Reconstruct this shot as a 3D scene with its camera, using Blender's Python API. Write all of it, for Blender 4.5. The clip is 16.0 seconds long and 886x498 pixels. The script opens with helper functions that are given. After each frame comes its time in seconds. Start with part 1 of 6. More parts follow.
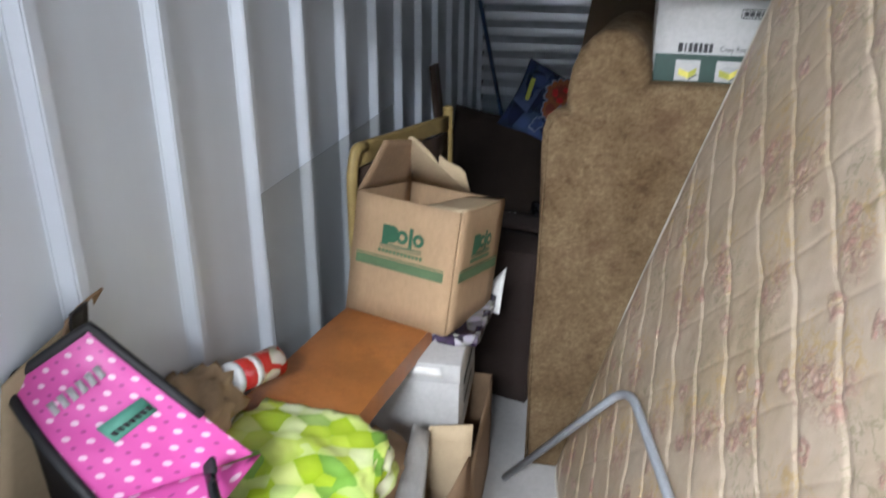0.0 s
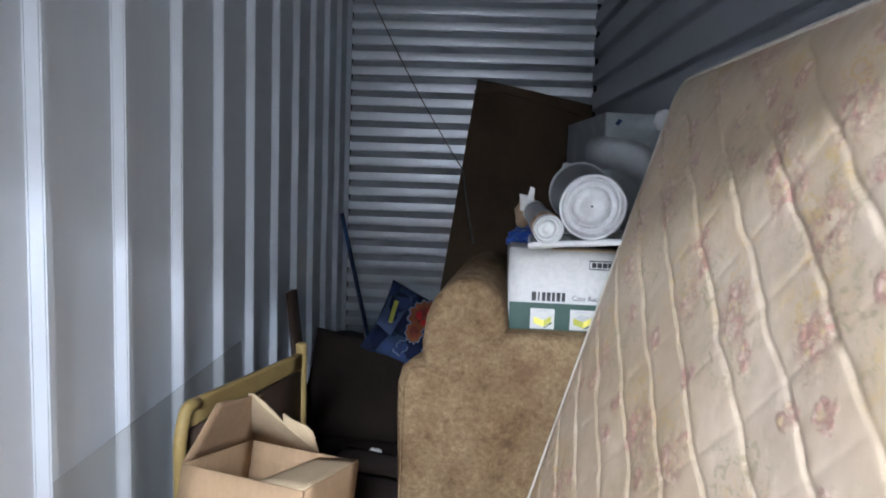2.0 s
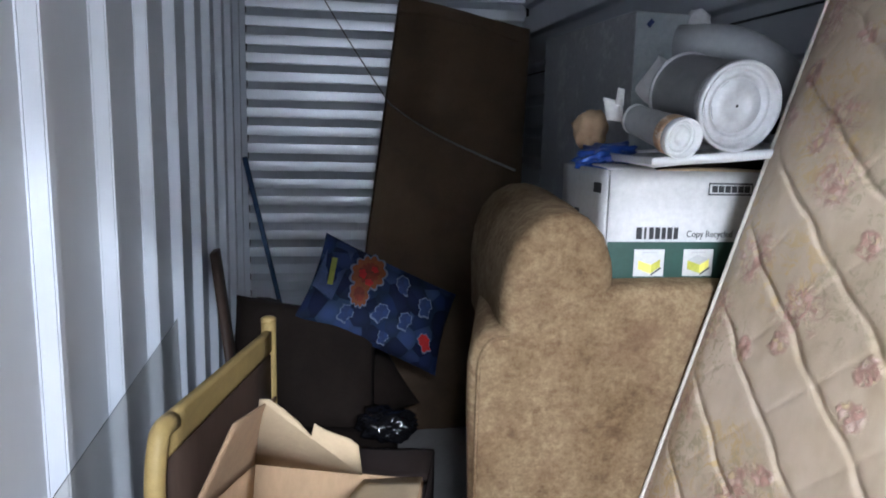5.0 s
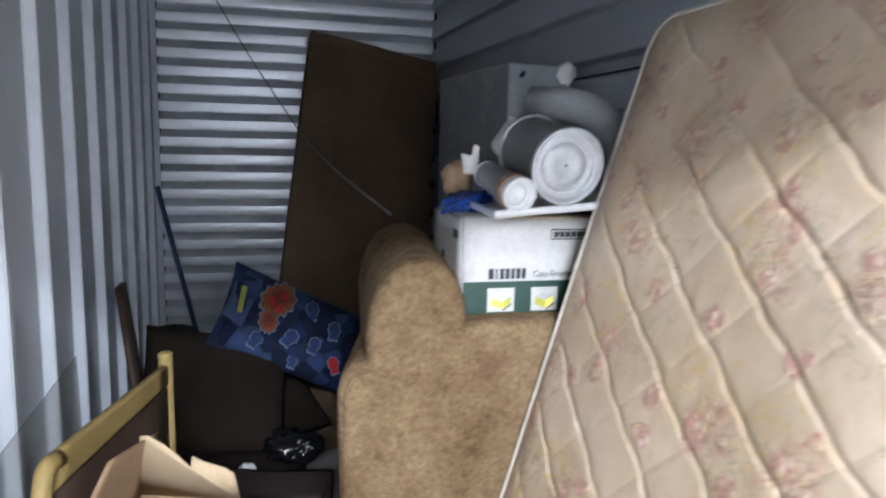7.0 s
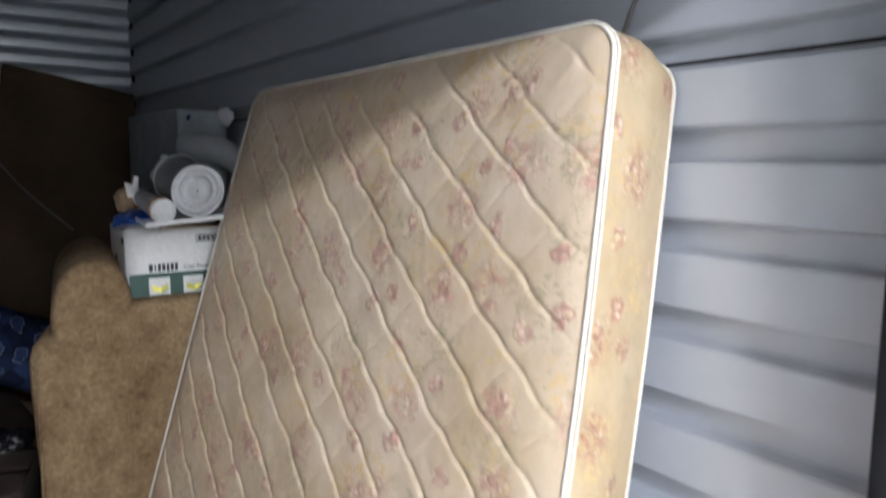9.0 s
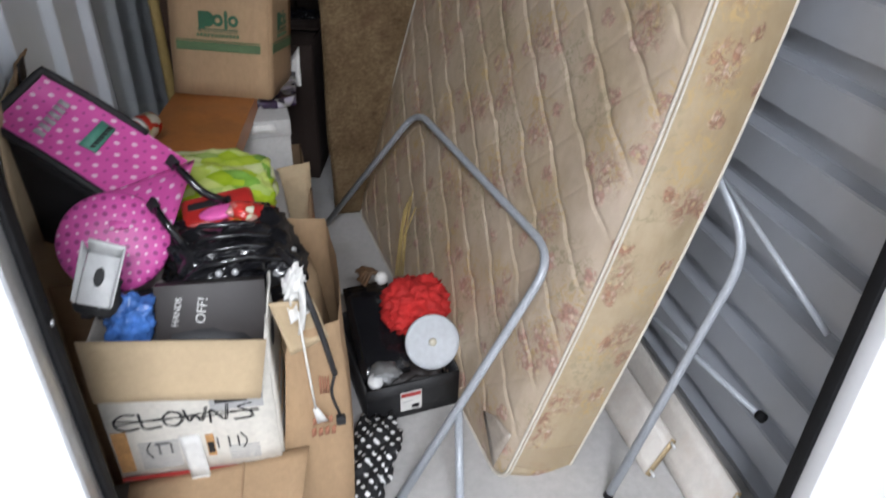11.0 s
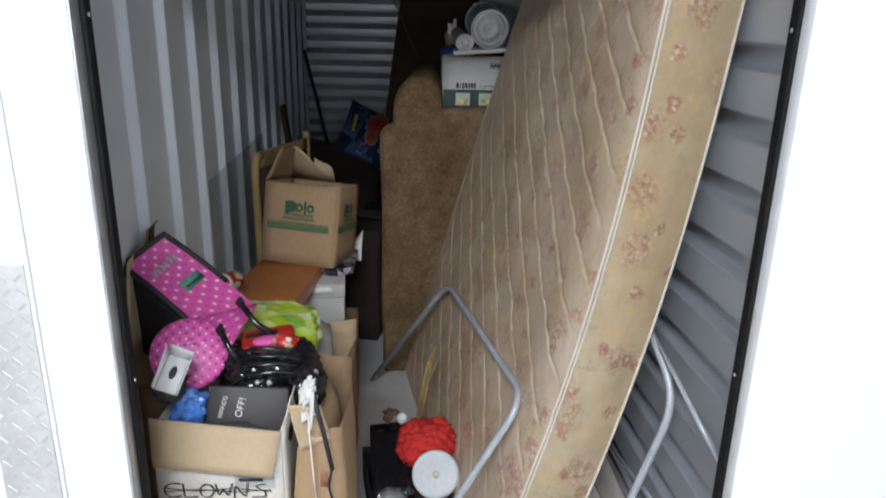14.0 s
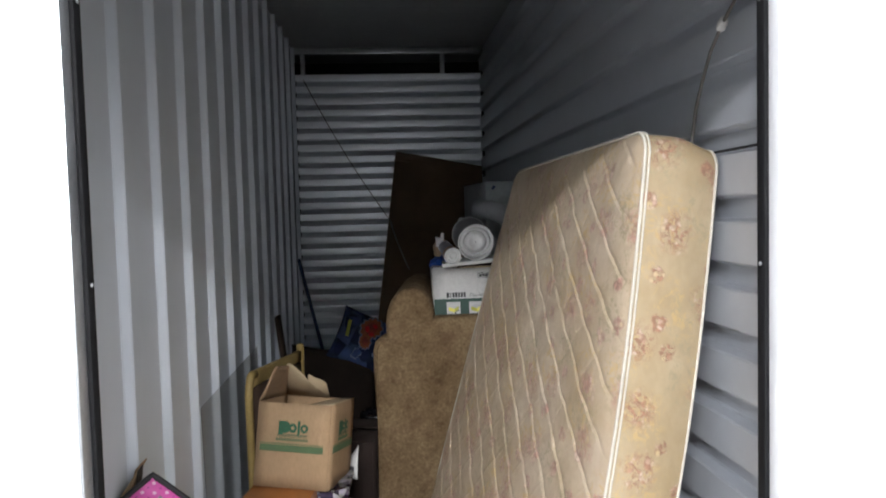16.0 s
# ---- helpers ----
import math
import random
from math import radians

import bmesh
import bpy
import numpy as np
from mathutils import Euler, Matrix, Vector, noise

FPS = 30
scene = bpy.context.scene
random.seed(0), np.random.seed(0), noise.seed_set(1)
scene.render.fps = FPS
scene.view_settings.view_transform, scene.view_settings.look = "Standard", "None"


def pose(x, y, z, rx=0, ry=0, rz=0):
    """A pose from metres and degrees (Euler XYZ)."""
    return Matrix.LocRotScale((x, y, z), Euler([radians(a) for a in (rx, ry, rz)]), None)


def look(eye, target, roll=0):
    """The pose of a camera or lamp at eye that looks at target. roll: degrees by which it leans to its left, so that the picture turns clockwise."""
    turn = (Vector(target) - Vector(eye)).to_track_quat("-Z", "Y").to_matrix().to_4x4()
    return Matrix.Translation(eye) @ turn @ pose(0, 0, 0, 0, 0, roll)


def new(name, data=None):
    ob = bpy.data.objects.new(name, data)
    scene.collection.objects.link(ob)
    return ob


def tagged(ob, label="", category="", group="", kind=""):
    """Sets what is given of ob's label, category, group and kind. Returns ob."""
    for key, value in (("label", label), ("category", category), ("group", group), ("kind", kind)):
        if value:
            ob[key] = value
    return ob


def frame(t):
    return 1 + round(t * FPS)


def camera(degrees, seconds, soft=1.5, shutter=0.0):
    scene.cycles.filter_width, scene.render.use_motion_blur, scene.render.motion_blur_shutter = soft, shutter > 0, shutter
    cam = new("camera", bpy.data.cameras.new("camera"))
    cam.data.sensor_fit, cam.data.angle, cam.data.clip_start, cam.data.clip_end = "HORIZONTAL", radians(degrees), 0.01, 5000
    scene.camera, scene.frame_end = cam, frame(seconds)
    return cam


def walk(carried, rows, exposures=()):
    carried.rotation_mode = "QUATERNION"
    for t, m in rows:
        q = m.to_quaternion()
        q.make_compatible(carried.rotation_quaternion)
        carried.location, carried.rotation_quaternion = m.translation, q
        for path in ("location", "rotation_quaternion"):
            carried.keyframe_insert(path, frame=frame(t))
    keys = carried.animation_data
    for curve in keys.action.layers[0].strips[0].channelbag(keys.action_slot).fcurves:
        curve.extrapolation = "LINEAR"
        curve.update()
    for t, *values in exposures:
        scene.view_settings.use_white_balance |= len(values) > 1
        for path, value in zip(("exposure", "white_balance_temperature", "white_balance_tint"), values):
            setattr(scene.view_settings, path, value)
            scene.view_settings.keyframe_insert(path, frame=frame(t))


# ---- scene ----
cam = camera(64.4, 16.0, 1.8, 0.4)
PATH = [
    (0, (0.035, 0.042, 1.554), (-0.369, 1.851, 0.802), 0.8),
    (0.5, (0.047, 0.069, 1.583), (-0.263, 1.959, 1.007), 1.2),
    (1, (0.058, 0.095, 1.612), (-0.153, 2.042, 1.204), 1.0),
    (1.5, (0.082, 0.149, 1.649), (-0.03, 2.128, 1.378), 1.4),
    (2, (0.065, 0.237, 1.669), (-0.029, 2.223, 1.451), 2.1),
    (2.5, (-0.104, 0.409, 1.685), (-0.108, 2.4, 1.498), 3.1),
    (3, (-0.207, 0.552, 1.675), (0.032, 2.525, 1.455), 3.0),
    (3.5, (-0.259, 0.636, 1.654), (0.105, 2.59, 1.433), 3.4),
    (4, (-0.333, 0.716, 1.609), (-0.046, 2.681, 1.37), 2.7),
    (4.2, (-0.365, 0.742, 1.587), (-0.062, 2.703, 1.34), 2.3),
    (6.3, (-0.396, 0.799, 1.524), (0.036, 2.704, 1.092), 2.1),
    (6.5, (-0.382, 0.774, 1.554), (0.091, 2.679, 1.167), 2.1),
    (7, (-0.281, 0.608, 1.633), (0.239, 2.517, 1.344), 1.3),
    (7.5, (-0.124, 0.343, 1.701), (0.407, 2.264, 1.533), 0.5),
    (8, (-0.102, 0.079, 1.731), (0.649, 1.93, 1.625), 0.7),
    (8.5, (-0.215, -0.1, 1.733), (0.818, 1.61, 1.649), 0.4),
    (9, (-0.287, -0.217, 1.683), (0.863, 1.401, 1.444), 0.5),
    (9.5, (-0.275, -0.326, 1.58), (0.64, 1.364, 1.025), -0.4),
    (10, (-0.262, -0.422, 1.526), (0.456, 1.281, 0.762), 1.2),
    (10.2, (-0.260, -0.443, 1.522), (0.385, 1.259, 0.655), 1.2),
    (12.3, (-0.181, -0.917, 1.465), (0.022, 0.702, 0.308), 3.5),
    (12.5, (-0.176, -0.95, 1.487), (0.058, 0.72, 0.412), 3.3),
    (13, (-0.087, -1.02, 1.527), (0.162, 0.708, 0.551), 2.8),
    (13.4, (-0.041, -1.065, 1.556), (0.12, 0.739, 0.707), 2.0),
    (13.5, (-0.039, -1.07, 1.572), (0.116, 0.759, 0.778), 1.9),
    (14, (-0.035, -1.098, 1.62), (0.09, 0.802, 1.007), 1.3),
    (14.5, (-0.045, -1.106, 1.652), (0.082, 0.83, 1.167), 0.7),
    (15, (-0.039, -1.102, 1.679), (0.091, 0.863, 1.331), 0.1),
    (15.5, (-0.039, -1.101, 1.708), (0.102, 0.883, 1.491), -0.5),
    (16, (-0.029, -1.096, 1.728), (0.118, 0.896, 1.626), -1.5),
]
EXPOSURES = [(0, 0.94, 6100, 11.7), (1, 1.16, 5950, 12.2), (2.5, 1.48, 5850, 13.2), (3.5, 1.56, 5750, 13.2), (7, 1.80, 6000, 14.2), (7.8, 1.62, 6100, 14.2), (8.5, 1.20, 6100, 13.2), (9, 0.78, 6200, 13.2), (9.5, 0.38, 6300, 14.2), (10.2, 0.16, 6300, 13.2), (12.3, -0.52, 6250, 13.2), (13, -0.52, 6100, 13.2), (14, -0.29, 6300, 11.7), (16, 0.35, 6550, 12.2)]
walk(cam, [(t, look(eye, target, roll)) for t, eye, target, roll in PATH], EXPOSURES)

# ---- world and light ----
world = bpy.data.worlds.new("world")
scene.world = world
world.use_nodes = True
world.node_tree.nodes["Background"].inputs[0].default_value = (0.85, 0.92, 1.0, 1)
world.node_tree.nodes["Background"].inputs[1].default_value = 0.05


def area_lamp(name, m, sx, sy, watts, colour):
    d = bpy.data.lights.new(name, "AREA")
    d.shape, d.size, d.size_y, d.energy, d.color = "RECTANGLE", sx, sy, watts, colour
    ob = new(name, d)
    ob.matrix_world = m
    return ob


# strip lights on the corridor ceiling in front of the unit
area_lamp("corridor_lamp", pose(-0.35, -2.15, 2.93), 1.2, 0.36, 196, (0.93, 0.97, 1.0))
area_lamp("corridor_lamp", pose(-2.3, -2.15, 2.98), 1.2, 0.15, 32, (0.93, 0.97, 1.0))
area_lamp("corridor_lamp", pose(2.5, -2.15, 2.98), 1.2, 0.15, 32, (0.93, 0.97, 1.0))


# ---- materials ----
def nodes_of(name):
    m = bpy.data.materials.new(name)
    m.use_nodes = True
    nt = m.node_tree
    return m, nt, nt.nodes["Principled BSDF"]


def ramp_node(nt, src, stops):
    r = nt.nodes.new("ShaderNodeValToRGB")
    el = r.color_ramp.elements
    while len(el) < len(stops):
        el.new(0.5)
    for e, (p, c) in zip(el, stops):
        e.position, e.color = p, (*c, 1)
    nt.links.new(src, r.inputs[0])
    return r.outputs[0]


def noise_node(nt, scale, detail=4, rough=0.6, coord="Object", stretch=(1, 1, 1)):
    tc = nt.nodes.new("ShaderNodeTexCoord")
    mp = nt.nodes.new("ShaderNodeMapping")
    mp.inputs["Scale"].default_value = stretch
    n = nt.nodes.new("ShaderNodeTexNoise")
    n.inputs["Scale"].default_value, n.inputs["Detail"].default_value, n.inputs["Roughness"].default_value = scale, detail, rough
    nt.links.new(tc.outputs[coord], mp.inputs[0])
    nt.links.new(mp.outputs[0], n.inputs["Vector"])
    return n.outputs["Fac"]


def mix_node(nt, fac, a, b, mode="MIX"):
    x = nt.nodes.new("ShaderNodeMix")
    x.data_type, x.blend_type = "RGBA", mode
    for sock, v in ((x.inputs[0], fac), (x.inputs[6], a), (x.inputs[7], b)):
        if isinstance(v, (int, float)):
            sock.default_value = v
        elif isinstance(v, tuple):
            sock.default_value = (*v, 1)
        else:
            nt.links.new(v, sock)
    return x.outputs[2]


def bump_node(nt, bsdf, height, strength, distance):
    b = nt.nodes.new("ShaderNodeBump")
    b.inputs["Strength"].default_value, b.inputs["Distance"].default_value = strength, distance
    nt.links.new(height, b.inputs["Height"])
    nt.links.new(b.outputs[0], bsdf.inputs["Normal"])


def surface(name, base, rough=0.6, metal=0.0, vary=0.15, big=3.0, fine=60.0, bump=0.15, depth=0.002, stretch=(1, 1, 1), dirt=None, grain=0.14, spec=0.5):
    """A surface with large stains and fine grain."""
    m, nt, b = nodes_of(name)
    lo = tuple(c * (1 - vary) for c in base)
    hi = tuple(min(1, c * (1 + vary * 0.7)) for c in base)
    f1 = noise_node(nt, big, 5, 0.65, stretch=stretch)
    f2 = noise_node(nt, fine, 3, 0.7, stretch=stretch)
    c1 = ramp_node(nt, f1, [(0.3, lo), (0.7, hi)])
    c2 = ramp_node(nt, f2, [(0.3, (1 - grain,) * 3), (0.7, (1, 1, 1))])
    col = mix_node(nt, 1.0, c1, c2, "MULTIPLY")
    if dirt:
        f3 = noise_node(nt, big * 2.3, 6, 0.75)
        k = ramp_node(nt, f3, [(0.52, (0, 0, 0)), (0.75, (1, 1, 1))])
        col = mix_node(nt, k, col, dirt)
    nt.links.new(col, b.inputs["Base Color"])
    rr = ramp_node(nt, f1, [(0.2, (rough * 0.85,) * 3), (0.8, (min(1, rough * 1.15),) * 3)])
    nt.links.new(rr, b.inputs["Roughness"])
    b.inputs["Metallic"].default_value = metal
    b.inputs["Specular IOR Level"].default_value = spec
    if bump:
        bump_node(nt, b, f2, bump, depth)
    return m


M = {}
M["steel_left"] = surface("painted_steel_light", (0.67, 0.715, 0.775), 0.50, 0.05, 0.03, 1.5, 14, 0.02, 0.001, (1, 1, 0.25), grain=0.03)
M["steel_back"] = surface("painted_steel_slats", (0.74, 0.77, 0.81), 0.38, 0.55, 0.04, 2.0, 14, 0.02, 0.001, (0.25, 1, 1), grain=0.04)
# base colour held below the other walls, so shade is partly in it
M["steel_right"] = surface("painted_steel_ribs_shaded", (0.46, 0.485, 0.53), 0.40, 0.2, 0.05, 1.5, 14, 0.02, 0.001, (1, 0.25, 1), grain=0.04)
M["concrete"] = surface("worn_concrete", (0.50, 0.49, 0.475), 0.75, 0, 0.10, 1.7, 45, 0.15, 0.002, dirt=(0.40, 0.385, 0.36))
M["white_panel"] = surface("white_wall_panel", (0.74, 0.745, 0.76), 0.45, 0, 0.012, 0.8, 30, 0.02, 0.001, grain=0.015)
# albedo sets how much lamp light the unseen far wall throws back
M["far_wall"] = surface("grey_bounce_wall", (0.58, 0.58, 0.58), 0.5, 0, 0.03, 1.2, 30, 0.03, 0.001)
M["ceiling"] = surface("grey_ceiling_sheet", (0.34, 0.35, 0.36), 0.6, 0, 0.12, 1.5, 30, 0.05)
# near-black: darkness put into the colour behind the vent strip; also the wall seam
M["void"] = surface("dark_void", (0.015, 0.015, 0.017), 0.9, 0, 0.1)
M["galv"] = surface("galvanised_steel", (0.50, 0.52, 0.54), 0.35, 0.7, 0.15, 8, 60, 0.05)
M["kick"] = surface("grey_kick_plate", (0.46, 0.46, 0.46), 0.42, 0.35, 0.10, 4, 80, 0.05)
M["tread"] = surface("aluminium_tread_plate", (0.62, 0.62, 0.61), 0.34, 0.55, 0.08, 4, 60, 0.05)
M["rubber"] = surface("black_rubber", (0.008, 0.008, 0.009), 0.75, 0, 0.2, 10, 90, 0.1, spec=0.2)
M["card"] = surface("brown_cardboard", (0.40, 0.265, 0.15), 0.85, 0, 0.10, 5, 90, 0.1, 0.001, (1, 1, 0.4))
M["card_in"] = surface("pale_cardboard", (0.49, 0.375, 0.235), 0.88, 0, 0.08, 5, 90, 0.1, 0.001, grain=0.08)
M["card_dark"] = surface("worn_cardboard", (0.33, 0.215, 0.125), 0.88, 0, 0.16, 4, 70, 0.15, 0.001, dirt=(0.27, 0.17, 0.09))
M["card_white"] = surface("white_carton", (0.50, 0.495, 0.48), 0.6, 0, 0.05, 5, 80, 0.05, 0.001)
M["cream_card"] = surface("cream_white_carton", (0.72, 0.69, 0.62), 0.6, 0, 0.07, 5, 80, 0.05, 0.001)
M["sea_pale"] = surface("faded_blue_print", (0.06, 0.085, 0.17), 0.85, 0, 0.35, 14, 90, 0.2, spec=0.2)
M["carton_grey"] = surface("grey_carton", (0.27, 0.28, 0.29), 0.6, 0, 0.10, 4, 60, 0.08, dirt=(0.42, 0.42, 0.42))
M["carton_mottled"] = surface("mottled_grey_carton", (0.38, 0.415, 0.425), 0.6, 0, 0.22, 9, 60, 0.08, dirt=(0.30, 0.36, 0.38))
M["green_ink"] = surface("green_print", (0.025, 0.108, 0.054), 0.7, 0, 0.15, 20, 120, 0)
M["green_soft"] = surface("soft_green_print", (0.094, 0.158, 0.072), 0.75, 0, 0.15, 20, 120, 0)
M["green_dark"] = surface("dark_green_print", (0.012, 0.05, 0.035), 0.5, 0, 0.2, 20, 120, 0)
M["black_ink"] = surface("black_print", (0.015, 0.015, 0.017), 0.6, 0, 0.2, 20, 120, 0)
M["grey_ink"] = surface("grey_print", (0.42, 0.42, 0.42), 0.6, 0, 0.1, 20, 120, 0)
M["red_ink"] = surface("red_print", (0.42, 0.04, 0.035), 0.55, 0, 0.15, 20, 120, 0)
M["yellow_ink"] = surface("yellow_print", (0.75, 0.68, 0.12), 0.5, 0, 0.12, 30, 120, 0)
M["olive_ink"] = surface("olive_print", (0.42, 0.42, 0.05), 0.5, 0, 0.2, 30, 120, 0)
M["tan_ink"] = surface("tan_print", (0.55, 0.30, 0.12), 0.55, 0, 0.3, 30, 120, 0)
M["brown_cloth"] = surface("brown_upholstery", (0.115, 0.078, 0.050), 0.95, 0, 0.28, 3, 160, 0.3, 0.003, spec=0.15)
# dark brown cloth and mauve carton, both deepened to carry the pile's shade
M["dark_cloth"] = surface("dark_brown_shaded_cloth", (0.020, 0.014, 0.011), 0.95, 0, 0.35, 4, 120, 0.3, 0.003, spec=0.15)
M["mauve_card"] = surface("mauve_shaded_carton", (0.040, 0.024, 0.019), 0.9, 0, 0.15, 4, 80, 0.1)
M["yellow_wood"] = surface("yellow_painted_wood", (0.44, 0.315, 0.115), 0.55, 0, 0.18, 4, 50, 0.08, 0.001, (1, 0.3, 1), dirt=(0.46, 0.33, 0.12))
M["dark_wood"] = surface("dark_brown_wood", (0.075, 0.045, 0.03), 0.6, 0, 0.3, 5, 60, 0.1, 0.001, (1, 1, 0.2))
M["white_board"] = surface("white_melamine_board", (0.60, 0.56, 0.51), 0.5, 0, 0.08, 4, 40, 0.04, dirt=(0.50, 0.44, 0.38))
M["chipboard"] = surface("chipboard_edge", (0.50, 0.38, 0.22), 0.85, 0, 0.25, 30, 160, 0.3, 0.002)
M["tube"] = surface("grey_enamelled_tube", (0.42, 0.45, 0.49), 0.36, 0.10, 0.08, 14, 90, 0.04, 0.001, dirt=(0.34, 0.36, 0.39))
M["white_piping"] = surface("white_piping", (0.62, 0.58, 0.50), 0.75, 0, 0.10, 12, 90, 0.2, 0.001)
M["leather"] = surface("orange_brown_leather", (0.41, 0.15, 0.036), 0.40, 0, 0.20, 6, 70, 0.15, 0.002, dirt=(0.27, 0.085, 0.02))
M["tin"] = surface("silver_tin", (0.55, 0.56, 0.57), 0.45, 0.3, 0.10, 8, 60, 0.04)
M["tin_dark"] = surface("tin_side_label", (0.24, 0.245, 0.25), 0.5, 0.3, 0.15, 10, 60, 0.05)
M["white_plastic"] = surface("white_plastic", (0.70, 0.71, 0.71), 0.4, 0, 0.06, 10, 60, 0.03)
M["cream_plastic"] = surface("cream_plastic", (0.62, 0.58, 0.47), 0.35, 0, 0.10, 10, 60, 0.03)
M["grey_plastic"] = surface("grey_plastic", (0.27, 0.28, 0.29), 0.45, 0, 0.10, 10, 60, 0.03)
M["blue_plastic"] = surface("blue_plastic", (0.015, 0.07, 0.36), 0.3, 0, 0.25, 12, 60, 0.08)
M["light_blue"] = surface("light_blue_foil", (0.07, 0.20, 0.58), 0.25, 0, 0.55, 22, 60, 0.15)
M["blue_stick"] = surface("dark_blue_handle", (0.012, 0.045, 0.13), 0.4, 0, 0.2, 10, 60, 0.05)
M["black_gloss"] = surface("black_glossy_vinyl", (0.010, 0.010, 0.012), 0.16, 0, 0.3, 14, 60, 0.2, 0.003, spec=0.7)
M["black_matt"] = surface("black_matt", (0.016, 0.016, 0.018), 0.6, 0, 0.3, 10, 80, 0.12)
M["black_card"] = surface("black_printed_card", (0.028, 0.023, 0.022), 0.55, 0, 0.2, 10, 80, 0.06)
M["red_cloth"] = surface("red_cloth", (0.52, 0.018, 0.016), 0.8, 0, 0.25, 20, 90, 0.3, 0.003)
M["red_plastic"] = surface("red_plastic", (0.48, 0.025, 0.02), 0.35, 0, 0.2, 12, 60, 0.05)
M["orange_plastic"] = surface("orange_plastic", (0.75, 0.30, 0.03), 0.4, 0, 0.2, 12, 60, 0.05)
M["pink_plain"] = surface("plain_pink", (0.78, 0.12, 0.42), 0.45, 0, 0.12, 12, 60, 0.05)
M["teal_label"] = surface("teal_label", (0.10, 0.33, 0.24), 0.6, 0, 0.2, 30, 90, 0.05)
M["paper"] = surface("white_paper", (0.74, 0.73, 0.70), 0.8, 0, 0.06, 12, 60, 0.1)
M["tan_paper"] = surface("tan_paper", (0.42, 0.29, 0.17), 0.85, 0, 0.22, 10, 60, 0.2)
M["cable"] = surface("grey_cable", (0.13, 0.12, 0.11), 0.6, 0, 0.2, 20, 80, 0.05)
M["hair"] = surface("brown_doll_hair", (0.12, 0.065, 0.03), 0.7, 0, 0.3, 20, 120, 0.3)
M["straw"] = surface("yellow_straw", (0.36, 0.26, 0.09), 0.8, 0, 0.3, 20, 120, 0.2)
M["white_plate"] = surface("pale_grey_disc", (0.55, 0.58, 0.61), 0.4, 0, 0.04, 8, 60, 0.02)


def dotted(name, base, dot, scale, radius, rough, second=None):
    """Cloth or vinyl with a staggered dot print, in metres on the UV map."""
    m, nt, b = nodes_of(name)
    tc = nt.nodes.new("ShaderNodeTexCoord")

    def dots(shift, r):
        mp = nt.nodes.new("ShaderNodeMapping")
        mp.inputs["Rotation"].default_value = (0, 0, radians(45))
        mp.inputs["Scale"].default_value = (scale, scale, scale)
        mp.inputs["Location"].default_value = shift
        nt.links.new(tc.outputs["UV"], mp.inputs[0])
        v = nt.nodes.new("ShaderNodeTexVoronoi")
        v.voronoi_dimensions = "2D"
        v.inputs["Scale"].default_value, v.inputs["Randomness"].default_value = 1.0, 0.12
        nt.links.new(mp.outputs[0], v.inputs["Vector"])
        return ramp_node(nt, v.outputs["Distance"], [(r, (1, 1, 1)), (r + 0.05, (0, 0, 0))])

    grain = ramp_node(nt, noise_node(nt, 9, 4), [(0.3, tuple(c * 0.88 for c in base)), (0.7, base)])
    col = mix_node(nt, dots((0, 0, 0), radius), grain, dot)
    if second:
        col = mix_node(nt, dots((0.5, 0.5, 0), radius * 0.55), col, second)
    nt.links.new(col, b.inputs["Base Color"])
    b.inputs["Roughness"].default_value = rough
    bump_node(nt, b, noise_node(nt, 14, 3), 0.15, 0.004)
    return m


M["pink_dots"] = dotted("pink_dotted_vinyl", (0.74, 0.105, 0.42), (0.86, 0.60, 0.73), 40.0, 0.14, 0.42, (0.40, 0.05, 0.22))
M["pink_dark_dots"] = dotted("pink_vinyl_with_dark_dots", (0.70, 0.10, 0.40), (0.30, 0.03, 0.17), 42.0, 0.17, 0.42, (0.86, 0.60, 0.73))
M["black_dots"] = dotted("black_dotted_cloth", (0.010, 0.010, 0.012), (0.80, 0.80, 0.80), 40.0, 0.20, 0.75)


def sofa_velour():
    """Tan velour with dense brown flecks and larger worn patches."""
    m, nt, b = nodes_of("tan_flecked_velour")
    f = noise_node(nt, 70, 5, 0.75, stretch=(0.9, 0.9, 1.1))
    f2 = noise_node(nt, 26, 6, 0.75, stretch=(0.85, 0.9, 1.1))
    f3 = noise_node(nt, 9, 5, 0.7, stretch=(0.8, 0.8, 1.2))
    g = noise_node(nt, 4.5, 5, 0.7)
    c = ramp_node(nt, f, [(0.34, (0.175, 0.112, 0.060)), (0.48, (0.235, 0.166, 0.092)), (0.64, (0.300, 0.224, 0.132))])
    c = mix_node(nt, ramp_node(nt, f2, [(0.53, (0, 0, 0)), (0.66, (0.75, 0.75, 0.75))]), c, (0.135, 0.080, 0.042))
    c = mix_node(nt, ramp_node(nt, f3, [(0.52, (0, 0, 0)), (0.68, (0.6, 0.6, 0.6))]), c, (0.165, 0.098, 0.058))
    k = ramp_node(nt, g, [(0.36, (0.42, 0.375, 0.33)), (0.60, (0.74, 0.73, 0.72))])
    nt.links.new(mix_node(nt, 1.0, c, k, "MULTIPLY"), b.inputs["Base Color"])
    b.inputs["Roughness"].default_value = 0.97
    b.inputs["Specular IOR Level"].default_value = 0.15
    bump_node(nt, b, f, 0.25, 0.004)
    return m


M["velour"] = sofa_velour()
M["film"] = surface("dull_plastic_film", (0.36, 0.31, 0.26), 0.3, 0, 0.25, 30, 90, 0.2)


